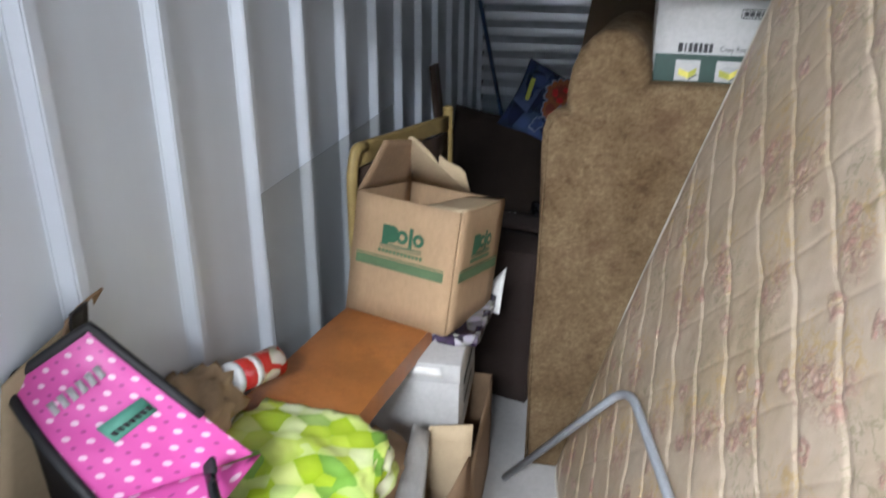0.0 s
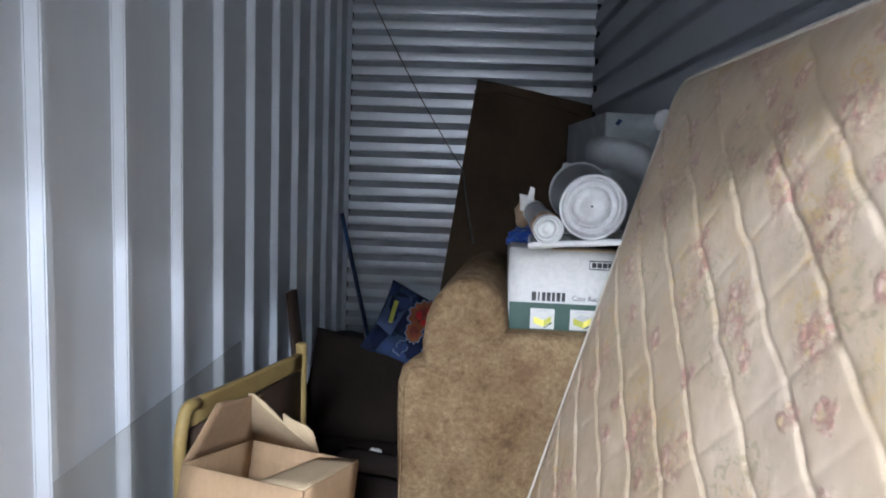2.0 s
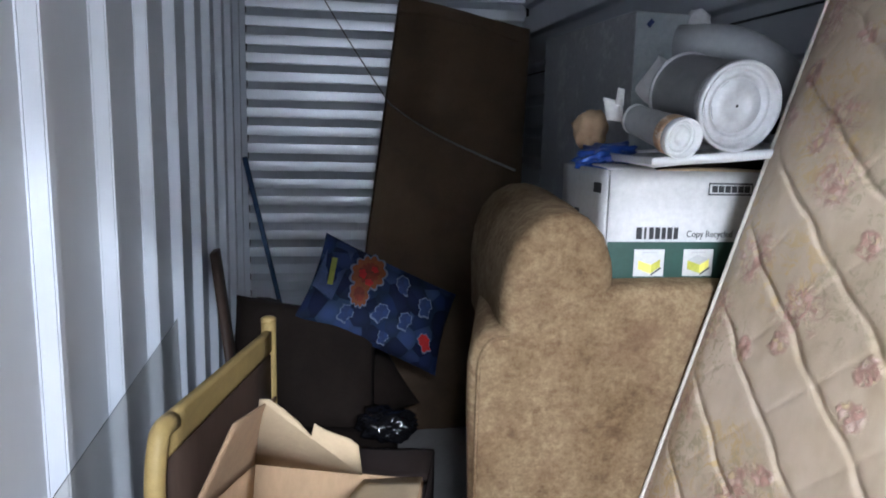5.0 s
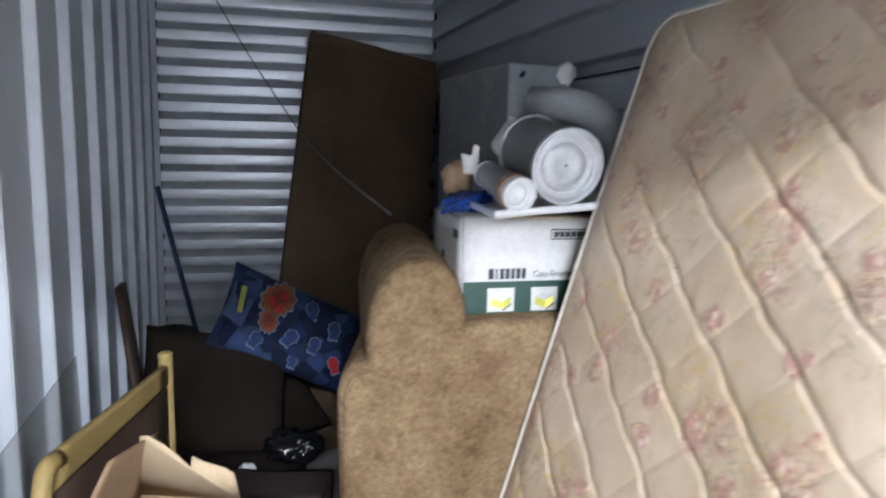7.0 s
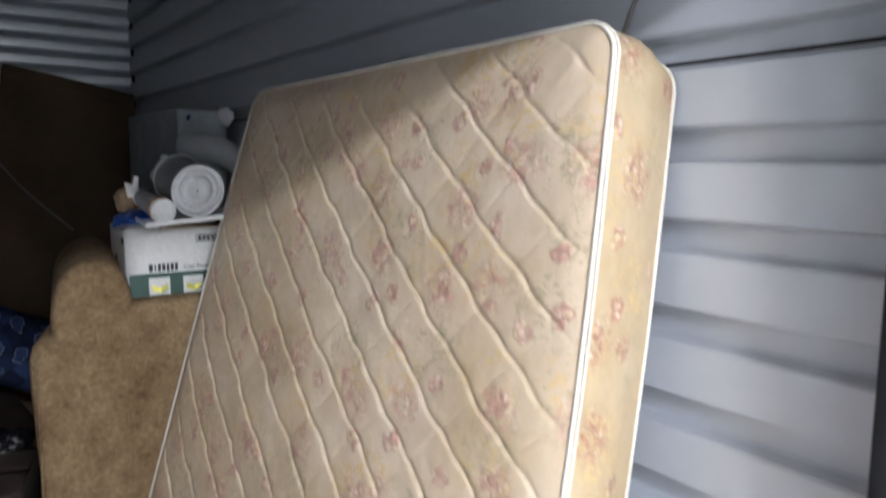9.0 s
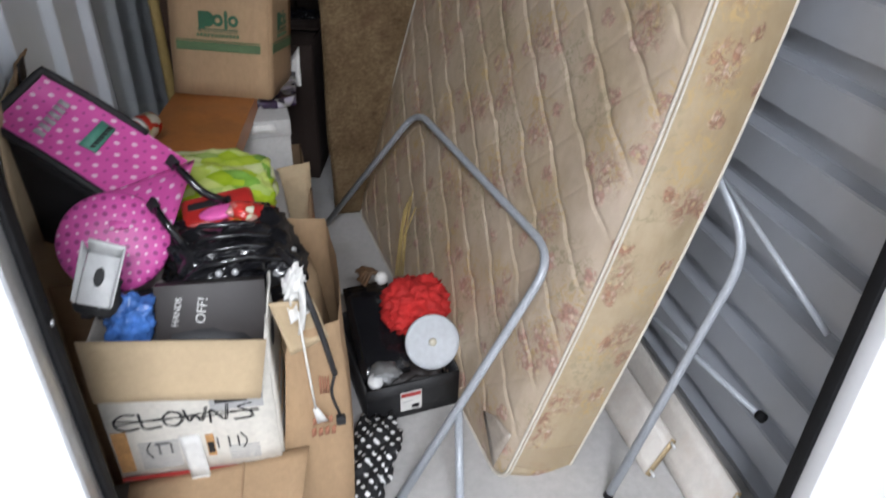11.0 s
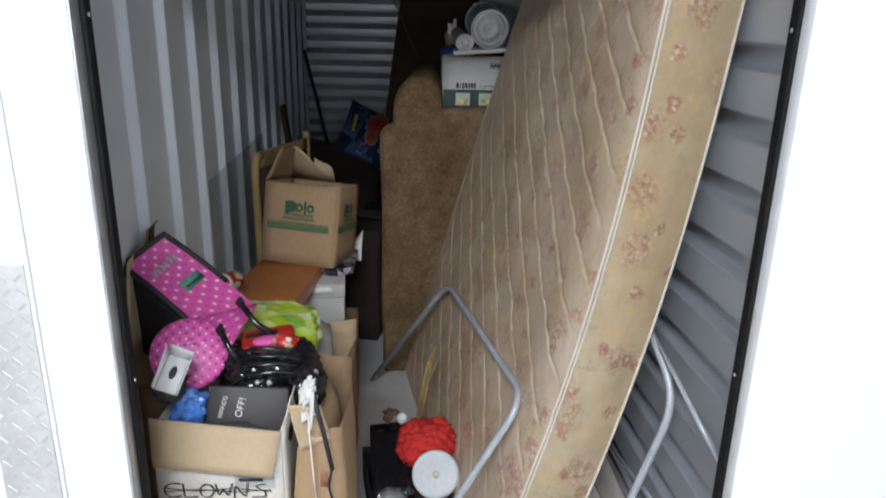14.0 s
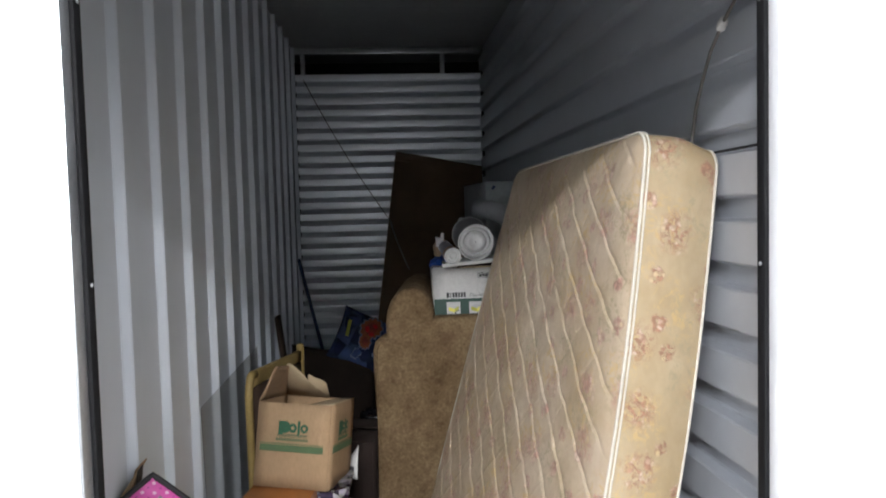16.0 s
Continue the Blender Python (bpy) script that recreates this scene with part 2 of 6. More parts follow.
def mattress_ticking(name, base, rosy, ink):
    """Beige damask ticking with faded pink and yellow sprays of flowers."""
    m, nt, b = nodes_of(name)
    tc = nt.nodes.new("ShaderNodeTexCoord")

    def warp(scale, amount, off):
        n = nt.nodes.new("ShaderNodeTexNoise")
        n.inputs["Scale"].default_value, n.inputs["Detail"].default_value = scale, 3
        nt.links.new(tc.outputs["UV"], n.inputs["Vector"])
        sc = nt.nodes.new("ShaderNodeVectorMath")
        sc.operation, sc.inputs["Scale"].default_value = "SCALE", amount
        nt.links.new(n.outputs["Color"], sc.inputs[0])
        ad = nt.nodes.new("ShaderNodeVectorMath")
        nt.links.new(tc.outputs["UV"], ad.inputs[0])
        nt.links.new(sc.outputs[0], ad.inputs[1])
        mp = nt.nodes.new("ShaderNodeMapping")
        mp.inputs["Location"].default_value = off
        nt.links.new(ad.outputs[0], mp.inputs[0])
        return mp.outputs[0]

    def blooms(scale, off, r0, r1):
        """Ragged round clusters: how far in, from 1 at the heart to 0 outside."""
        v = nt.nodes.new("ShaderNodeTexVoronoi")
        v.voronoi_dimensions = "2D"
        v.inputs["Scale"].default_value, v.inputs["Randomness"].default_value = scale, 0.85
        nt.links.new(warp(26, 0.045, off), v.inputs["Vector"])
        return ramp_node(nt, v.outputs["Distance"], [(r0, (1, 1, 1)), (r1, (0, 0, 0))])

    def petals(scale, lo, hi, off):
        n2 = nt.nodes.new("ShaderNodeTexNoise")
        n2.inputs["Scale"].default_value, n2.inputs["Detail"].default_value, n2.inputs["Roughness"].default_value, n2.inputs["Distortion"].default_value = scale, 4, 0.7, 1.2
        nt.links.new(warp(9, 0.03, off), n2.inputs["Vector"])
        return ramp_node(nt, n2.outputs["Fac"], [(lo, (0, 0, 0)), (hi, (ink, ink, ink))])

    stain = ramp_node(nt, noise_node(nt, 2.2, 5, 0.7), [(0.32, tuple(c * t for c, t in zip(base, (0.78, 0.72, 0.60)))), (0.66, base)])
    weave = ramp_node(nt, noise_node(nt, 38, 3, 0.6, stretch=(1, 1, 0.5)), [(0.35, (0.92, 0.91, 0.89)), (0.65, (1, 1, 1))])
    col = mix_node(nt, 1.0, stain, weave, "MULTIPLY")

    def stitches(scale, off):
        """Small raised satin-stitch petals: tone and height."""
        v = nt.nodes.new("ShaderNodeTexVoronoi")
        v.voronoi_dimensions = "2D"
        v.inputs["Scale"].default_value = scale
        nt.links.new(warp(40, 0.012, off), v.inputs["Vector"])
        return v.outputs["Distance"], v.outputs["Color"]

    def both(a, c):
        return mix_node(nt, 1.0, a, c, "MULTIPLY")

    dist, tone = stitches(72, (2.3, 4.1, 0))
    sep = nt.nodes.new("ShaderNodeSeparateColor")
    nt.links.new(tone, sep.inputs[0])
    pale = tuple(0.45 * c + 0.55 * k for c, k in zip(rosy, (0.74, 0.62, 0.54)))
    deep = tuple(c * 0.74 for c in rosy)
    petal = ramp_node(nt, sep.outputs[0], [(0.1, deep), (0.40, rosy), (0.62, rosy), (0.78, pale), (0.97, (0.52, 0.39, 0.22))])
    petal = mix_node(nt, ramp_node(nt, dist, [(0.35, (0, 0, 0)), (0.6, (0.7, 0.7, 0.7))]), petal, tuple(c * 0.62 for c in rosy))
    leaf = both(blooms(5.1, (5.2, 3.3, 0), 0.20, 0.46), petals(40, 0.50, 0.60, (2, 5, 0)))
    col = mix_node(nt, leaf, col, (0.47, 0.33, 0.15))
    twig = both(blooms(4.1, (9.2, 1.3, 0), 0.22, 0.40), petals(44, 0.52, 0.60, (7, 1, 0)))
    col = mix_node(nt, twig, col, (0.32, 0.27, 0.17))
    rose = both(blooms(5.2, (5.12, 3.26, 0), 0.12, 0.30), petals(52, 0.46, 0.54, (3, 8, 0)))
    bud = both(blooms(7.5, (1.1, 7.7, 0), 0.12, 0.17), petals(46, 0.40, 0.48, (4, 2, 0)))
    spray = mix_node(nt, 1.0, rose, bud, "LIGHTEN")
    col = mix_node(nt, spray, col, petal)
    nt.links.new(col, b.inputs["Base Color"])
    nt.links.new(ramp_node(nt, spray, [(0, (0.50,) * 3), (0.6, (0.30,) * 3)]), b.inputs["Roughness"])
    dome = ramp_node(nt, dist, [(0.0, (1, 1, 1)), (0.6, (0.35, 0.35, 0.35))])
    bump_node(nt, b, both(spray, dome), 0.55, 0.0035)
    return m


M["ticking"] = mattress_ticking("floral_ticking", (0.55, 0.455, 0.355), (0.46, 0.255, 0.205), 0.84)
M["ticking_side"] = mattress_ticking("floral_ticking_side", (0.47, 0.38, 0.26), (0.36, 0.180, 0.115), 0.88)


def leafy_print(name, cols, scale):
    """Printed plastic: crowded rounded patches in several tones."""
    m, nt, b = nodes_of(name)
    tc = nt.nodes.new("ShaderNodeTexCoord")
    v = nt.nodes.new("ShaderNodeTexVoronoi")
    v.inputs["Scale"].default_value = scale
    nt.links.new(tc.outputs["Object"], v.inputs["Vector"])
    sep = nt.nodes.new("ShaderNodeSeparateColor")
    nt.links.new(v.outputs["Color"], sep.inputs[0])
    n = len(cols)
    c = ramp_node(nt, sep.outputs[0], [((i + 0.5) / n, k) for i, k in enumerate(cols)])
    edge = ramp_node(nt, v.outputs["Distance"], [(0.3, (1, 1, 1)), (0.75, (0.74, 0.80, 0.58))])
    nt.links.new(mix_node(nt, 1.0, c, edge, "MULTIPLY"), b.inputs["Base Color"])
    b.inputs["Roughness"].default_value = 0.25
    bump_node(nt, b, noise_node(nt, 18, 3), 0.35, 0.006)
    return m


M["lime"] = leafy_print("lime_green_printed_bag", [(0.45, 0.62, 0.03), (0.62, 0.74, 0.10), (0.84, 0.87, 0.62), (0.60, 0.74, 0.06), (0.74, 0.80, 0.30), (0.24, 0.46, 0.08)], 21)
M["sea"] = leafy_print("dark_blue_sea_print", [(0.010, 0.014, 0.045), (0.020, 0.036, 0.11), (0.012, 0.016, 0.045), (0.04, 0.065, 0.16)], 14)
M["sea"].node_tree.nodes["Principled BSDF"].inputs["Roughness"].default_value = 0.85
M["sea"].node_tree.nodes["Principled BSDF"].inputs["Specular IOR Level"].default_value = 0.15
M["rust"] = surface("rusty_tin", (0.36, 0.22, 0.12), 0.75, 0, 0.35, 30, 120, 0.2, 0.001, dirt=(0.55, 0.52, 0.48))
M["red_faint"] = surface("faint_red_print", (0.40, 0.17, 0.10), 0.85, 0, 0.25, 30, 120, 0)
M["sea_blue"] = surface("blue_fish_print", (0.018, 0.042, 0.13), 0.8, 0, 0.4, 25, 90, 0.2)
M["sea_edge"] = surface("pale_outline_print", (0.17, 0.21, 0.30), 0.8, 0, 0.2, 25, 90, 0.2)
M["sea_red"] = surface("red_orange_fish_print", (0.21, 0.036, 0.015), 0.8, 0, 0.5, 18, 90, 0.2)
M["sea_orange"] = surface("orange_print", (0.25, 0.075, 0.022), 0.8, 0, 0.3, 18, 90, 0.2)
M["purple_cloth"] = leafy_print("purple_printed_cloth", [(0.02, 0.012, 0.035), (0.05, 0.03, 0.07), (0.45, 0.42, 0.47), (0.015, 0.01, 0.02)], 30)
M["snack_red"] = leafy_print("red_printed_tube", [(0.50, 0.02, 0.02), (0.58, 0.05, 0.04), (0.52, 0.03, 0.03), (0.72, 0.66, 0.60)], 30)

pane = bpy.data.materials.new("clear_pane")
pane.use_nodes = True
pb = pane.node_tree.nodes["Principled BSDF"]
pb.inputs["Base Color"].default_value = (0.80, 0.79, 0.76, 1)
pb.inputs["Roughness"].default_value = 0.12
pb.inputs["Transmission Weight"].default_value = 1.0
pb.inputs["IOR"].default_value = 1.1
M["pane"] = pane


# ---- building helpers ----
def thing(name, m, label, category, group="", kind=""):
    ob = new(name)
    ob.empty_display_size = 0.05
    ob.matrix_world = m
    return tagged(ob, label, category, group, kind)


def finish(ob, bm, mat, smooth):
    if smooth is not None:
        for f in bm.faces:
            f.smooth = True
        ang = radians(smooth)
        for e in bm.edges:
            if len(e.link_faces) == 2 and e.calc_face_angle(0) > ang:
                e.smooth = False
    bm.to_mesh(ob.data)
    bm.free()
    ob.data.materials.append(mat)
    return ob


def part(name, bm, mat, parent=None, label="", m=None, smooth=35):
    ob = new(name, bpy.data.meshes.new(name))
    finish(ob, bm, mat, smooth)
    if parent:
        ob.parent = parent
    if m is not None:
        ob.matrix_basis = m
    if label:
        tagged(ob, label)
    return ob


def whole(name, bm, mat, m, label, category, group="", kind="", smooth=35):
    ob = part(name, bm, mat, None, "", m, smooth)
    return tagged(ob, label, category, group, kind)


def box(sx, sy, sz, at=(0, 0, 0), bevel=0.0, seg=2, m=None):
    """A block with its base's middle at at."""
    bm = bmesh.new()
    bmesh.ops.create_cube(bm, size=1, matrix=Matrix.Translation((at[0], at[1], at[2] + sz / 2)) @ Matrix.Diagonal((sx, sy, sz, 1)))
    if bevel:
        bmesh.ops.bevel(bm, geom=bm.edges[:], offset=bevel, segments=seg, profile=0.5, affect="EDGES")
    if m is not None:
        bm.transform(m)
    return bm


def span(x0, x1, y0, y1, z0, z1, bevel=0.0, seg=2):
    return box(x1 - x0, y1 - y0, z1 - z0, ((x0 + x1) / 2, (y0 + y1) / 2, z0), bevel, seg)


def join(*bms):
    out = bms[0]
    for b in bms[1:]:
        me = bpy.data.meshes.new("t")
        b.to_mesh(me)
        b.free()
        out.from_mesh(me)
        bpy.data.meshes.remove(me)
    return out


def slab(a, b, c, d, thick, n=1, sag=0.0, seed=0, rough=0.0):
    """A sheet with four corners a b c d in order, with thickness, a sag and slight unevenness; UV in metres."""
    a, b, c, d = (Vector(p) for p in (a, b, c, d))
    nor = (b - a).cross(d - a).normalized()
    bm = bmesh.new()
    uvl = bm.loops.layers.uv.new("uv")
    w, h = (b - a).length, (d - a).length
    rows, where = [], {}
    for side in (0, 1):
        g = []
        for j in range(n + 1):
            for i in range(n + 1):
                u, v = i / n, j / n
                p = a.lerp(b, u).lerp(d.lerp(c, u), v)
                k = sag * 16 * u * (1 - u) * v * (1 - v)
                if rough:
                    k += rough * noise.noise(Vector((p.x * 9 + seed, p.y * 9, p.z * 9)))
                vert = bm.verts.new(p + nor * (k + thick * (side - 0.5)))
                where[vert] = (u * w, v * h)
                g.append(vert)
        rows.append(g)
    lo, hi = rows
    q = n + 1
    for j in range(n):
        for i in range(n):
            k = j * q + i
            bm.faces.new((lo[k], lo[k + q], lo[k + q + 1], lo[k + 1]))
            bm.faces.new((hi[k], hi[k + 1], hi[k + q + 1], hi[k + q]))
    for i in range(n):
        for p, r in ((i, i + 1), (i * q + n, (i + 1) * q + n), (n * q + i + 1, n * q + i), ((i + 1) * q, i * q)):
            bm.faces.new((lo[p], lo[r], hi[r], hi[p]))
    for f in bm.faces:
        for l in f.loops:
            l[uvl].uv = where[l.vert]
    return bm


def tube(points, radius, seg=10, closed=False, taper=None):
    """A round bar along points."""
    pts = [Vector(p) for p in points]
    bm = bmesh.new()
    n = len(pts)
    rings, up = [], None
    for i, p in enumerate(pts):
        a = pts[(i - 1) % n] if closed or i else p
        b = pts[(i + 1) % n] if closed or i < n - 1 else p
        t = (b - a).normalized()
        if up is None:
            up = t.orthogonal().normalized()
        up = (up - t * up.dot(t)).normalized()
        s = t.cross(up)
        r = radius * (taper(i / max(1, n - 1)) if taper else 1)
        rings.append([bm.verts.new(p + (up * math.cos(k) + s * math.sin(k)) * r) for k in (2 * math.pi * j / seg for j in range(seg))])
    for i in range(n if closed else n - 1):
        a, b = rings[i], rings[(i + 1) % n]
        for j in range(seg):
            bm.faces.new((a[j], a[(j + 1) % seg], b[(j + 1) % seg], b[j]))
    if not closed:
        bm.faces.new(rings[0][::-1])
        bm.faces.new(rings[-1])
    return bm


def bent(points, radius, steps=6):
    """Points of a polyline whose corners are rounded with that radius."""
    pts = [Vector(p) for p in points]
    out = [pts[0]]
    for a, p, b in zip(pts, pts[1:], pts[2:]):
        u, v = (a - p), (b - p)
        r = min(radius, u.length * 0.45, v.length * 0.45)
        s, e = p + u.normalized() * r, p + v.normalized() * r
        for i in range(steps + 1):
            t = i / steps
            out.append(s.lerp(p, t).lerp(p.lerp(e, t), t))
    return out + [pts[-1]]


def lathe(profile, seg=32, close=False):
    """A turned body: profile of (radius, height)."""
    bm = bmesh.new()
    rings = [[bm.verts.new((r * math.cos(k), r * math.sin(k), z)) for k in (2 * math.pi * j / seg for j in range(seg))] for r, z in profile]
    for a, b in zip(rings, rings[1:]):
        for j in range(seg):
            bm.faces.new((a[j], a[(j + 1) % seg], b[(j + 1) % seg], b[j]))
    bm.faces.new(rings[0][::-1])
    bm.faces.new(rings[-1])
    return bm


def lump(sx, sy, sz, seed, amount=0.25, freq=3.0, square=0.0, levels=4, m=None):
    """A soft crumpled body: a rounded block pushed about by noise."""
    bm = bmesh.new()
    bmesh.ops.create_icosphere(bm, subdivisions=levels, radius=1)
    for v in bm.verts:
        p = v.co.copy()
        if square:
            k = max(abs(p.x), abs(p.y), abs(p.z))
            p = p.lerp(p / k, square)
        o = Vector((seed * 3.7, seed * 1.3, seed * 2.1))
        k = 1 + amount * noise.noise(p * freq + o) + amount * 0.45 * noise.noise(p * freq * 2.7 + o)
        v.co = Vector((p.x * sx, p.y * sy, p.z * sz)) * k
    if m is not None:
        bm.transform(m)
    return bm


def extrude_outline(outline, depth, bevel=0.0, seg=3):
    """A flat outline (x, z) given depth along y, front at y 0, with rounded rims."""
    bm = bmesh.new()
    f = bm.faces.new([bm.verts.new((x, 0, z)) for x, z in outline])
    r = bmesh.ops.extrude_face_region(bm, geom=[f])
    bmesh.ops.translate(bm, verts=[v for v in r["geom"] if isinstance(v, bmesh.types.BMVert)], vec=(0, depth, 0))
    bmesh.ops.recalc_face_normals(bm, faces=bm.faces[:])
    if bevel:
        rim = [e for e in bm.edges if abs(e.verts[0].co.y - e.verts[1].co.y) < 1e-6]
        bmesh.ops.bevel(bm, geom=rim, offset=bevel, segments=seg, profile=0.5, affect="EDGES")
    return bm


def writing(name, text, size, mat, parent, m, thick=0.0004, squeeze=1.0, shear=0.0):
    cu = bpy.data.curves.new(name, "FONT")
    cu.body, cu.size, cu.extrude, cu.align_x, cu.align_y, cu.shear = text, size, thick, "CENTER", "CENTER", shear
    tmp = bpy.data.objects.new(name, cu)
    scene.collection.objects.link(tmp)
    me = bpy.data.meshes.new_from_object(tmp.evaluated_get(bpy.context.evaluated_depsgraph_get()))
    bpy.data.objects.remove(tmp)
    ob = new(name, me)
    me.materials.clear()
    me.materials.append(mat)
    ob.parent = parent
    ob.matrix_basis = m @ Matrix.Diagonal((squeeze, 1, 1, 1))
    return ob


def bar(name, w, h, mat, parent, m, thick=0.0008):
    """A flat printed bar in the local x-y plane."""
    return part(name, box(w, h, thick), mat, parent, "", m, None)


def frame_of(o, x, up):
    """A pose with its origin at o, x along x and y as near as can be along up."""
    x = Vector(x).normalized()
    z = x.cross(Vector(up)).normalized()
    y = z.cross(x)
    return Matrix(((x.x, y.x, z.x, o[0]), (x.y, y.y, z.y, o[1]), (x.z, y.z, z.z, o[2]), (0, 0, 0, 1)))


def face_of(t, name="front_panel", k=0):
    """The k-th part of that name under a thing."""
    return [o for o in t.children if o.name.split(".")[0] == name][k]


def torn_sheet(o, along, up, outline, thick):
    """A flat sheet with an outline (u, v) from corner o, u along one way and v up the other, given thickness."""
    o, a, c = Vector(o), Vector(along).normalized(), Vector(up).normalized()
    n = a.cross(c).normalized() * thick / 2
    bm = bmesh.new()
    lo, hi = [[bm.verts.new(o + a * u + c * v + n * k) for u, v in outline] for k in (-1, 1)]
    bm.faces.new(lo[::-1])
    bm.faces.new(hi)
    for i in range(len(outline)):
        j = (i + 1) % len(outline)
        bm.faces.new((lo[i], lo[j], hi[j], hi[i]))
    return bm


def carton(name, m, w, d, h, mat, inner, label, flaps=(), wall=0.005, floor=True, category="box", bow=0.0):
    """An open carton with its front bottom left corner at the pose: x along the front, y to the back. flaps: (side, length, degrees from upright, outwards)."""
    t = thing(name, m, label, category)
    for nm, a, b, c, dd in (("front_panel", (0, 0, 0), (w, 0, 0), (w, 0, h), (0, 0, h)), ("back_panel", (w, d, 0), (0, d, 0), (0, d, h), (w, d, h)),
                            ("side_panel", (0, d - wall, 0), (0, wall, 0), (0, wall, h), (0, d - wall, h)), ("side_panel", (w, wall, 0), (w, d - wall, 0), (w, d - wall, h), (w, wall, h))):
        part(nm, slab(a, b, c, dd, wall, 6, bow, 1.0, 0.002), mat, t, "", None, 40)
    if floor:
        part("bottom_panel", slab((0.01, 0.01, 0.004), (w - 0.01, 0.01, 0.004), (w - 0.01, d - 0.01, 0.004), (0.01, d - 0.01, 0.004), wall), inner, t)
    for side, length, deg in flaps:
        s, c = math.sin(radians(deg)) * length, math.cos(radians(deg)) * length
        z = h + 0.002
        q = {"front": ((0, 0, z), (w, 0, z), (w - 0.004, -s, z + c), (0.004, -s, z + c)), "back": ((w, d, z), (0, d, z), (0.004, d + s, z + c), (w - 0.004, d + s, z + c)),
             "left": ((0, d, z), (0, 0, z), (-s, 0.004, z + c), (-s, d - 0.004, z + c)), "right": ((w, 0, z), (w, d, z), (w + s, d - 0.004, z + c), (w + s, 0.004, z + c))}[side]
        part("flap", slab(*q, 0.004, 6, 0.008, deg, 0.006), inner, t, "", None, 40)
    return t


# ---- structure ----
XL, XR, YD, YB, ZC = -0.78, 0.74, 0.10, 4.70, 3.075


def corrugated(length, height, step, offset, crest, slope, depth, back=0.03):
    """A profiled sheet in the local x-z plane, ribs along z, crests towards -y; thickness behind."""
    xs = [(0.0, 0.0)]
    k = math.floor(-offset / step)
    while offset + k * step < length:
        c = offset + k * step
        for dx, y in ((-crest / 2 - slope, 0.0), (-crest / 2, -depth), (crest / 2, -depth), (crest / 2 + slope, 0.0)):
            if 0.001 < c + dx < length - 0.001:
                xs.append((c + dx, y))
        k += 1
    xs.append((length, 0.0))
    bm = bmesh.new()
    rows = [[bm.verts.new((x, y, z)) for x, y in xs] for z in (0, height)]
    rear = [[bm.verts.new((x, back, z)) for x, _ in xs] for z in (0, height)]
    for i in range(len(xs) - 1):
        bm.faces.new((rows[0][i], rows[0][i + 1], rows[1][i + 1], rows[1][i]))
        bm.faces.new((rear[0][i + 1], rear[0][i], rear[1][i], rear[1][i + 1]))
        bm.faces.new((rows[1][i], rows[1][i + 1], rear[1][i + 1], rear[1][i]))
        bm.faces.new((rows[0][i + 1], rows[0][i], rear[0][i], rear[0][i + 1]))
    for i in (0, len(xs) - 1):
        bm.faces.new((rows[0][i], rows[1][i], rear[1][i], rear[0][i]))
    bmesh.ops.recalc_face_normals(bm, faces=bm.faces[:])
    bmesh.ops.bevel(bm, geom=[e for e in bm.edges if abs(e.verts[0].co.z - e.verts[1].co.z) > 0.1 and e.verts[0].co.y < back - 1e-4], offset=0.003, segments=2, affect="EDGES")
    return bm


whole("floor", span(-4, 4, -2.6, 5.4, -0.12, 0.0), M["concrete"], Matrix(), "pale worn concrete slab of unit and corridor", "floor", kind="structure")
# left wall: upright ribs; local x runs from the back to the door
wl = corrugated(YB - 0.16, ZC, 0.312, (YB - 0.919) % 0.312, 0.028, 0.012, 0.026)
whole("wall_left", wl, M["steel_left"], Matrix(((0, -1, 0, XL), (-1, 0, 0, YB), (0, 0, 1, 0), (0, 0, 0, 1))), "pale grey corrugated steel wall with upright ribs", "wall", kind="structure")
# back wall: narrow horizontal slats


def slatted(height, width, step, depth, back=0.02):
    """A sheet of horizontal slats in the local y-z plane: each face leans back to its top, then turns out below the next. x is the width."""
    prof = []
    k = 0
    while k * step < height:
        for dz, y in ((0.0, -depth), (0.003, -depth * 1.03), (0.050, -depth * 0.97), (0.087, -depth * 0.08), (0.0915, 0.0)):
            if k * step + dz * step / 0.0932 < height:
                prof.append((k * step + dz * step / 0.0932, y))
        k += 1
    prof.append((height, 0.0))
    bm = bmesh.new()
    rows = [[bm.verts.new((x, y, z)) for z, y in prof] for x in (0, width)]
    rear = [[bm.verts.new((x, back, z)) for z, y in prof] for x in (0, width)]
    for i in range(len(prof) - 1):
        bm.faces.new((rows[0][i], rows[1][i], rows[1][i + 1], rows[0][i + 1]))
        bm.faces.new((rear[1][i], rear[0][i], rear[0][i + 1], rear[1][i + 1]))
    bm.faces.new(rows[0] + rear[0][::-1])
    bm.faces.new(rows[1][::-1] + rear[1])
    bmesh.ops.recalc_face_normals(bm, faces=bm.faces[:])
    return bm


wb = slatted(2.85, XR - XL, 0.0932, 0.036)
whole("wall_back", wb, M["steel_back"], pose(XL, YB, 0.016), "pale grey steel wall of narrow horizontal slats", "wall", kind="structure")
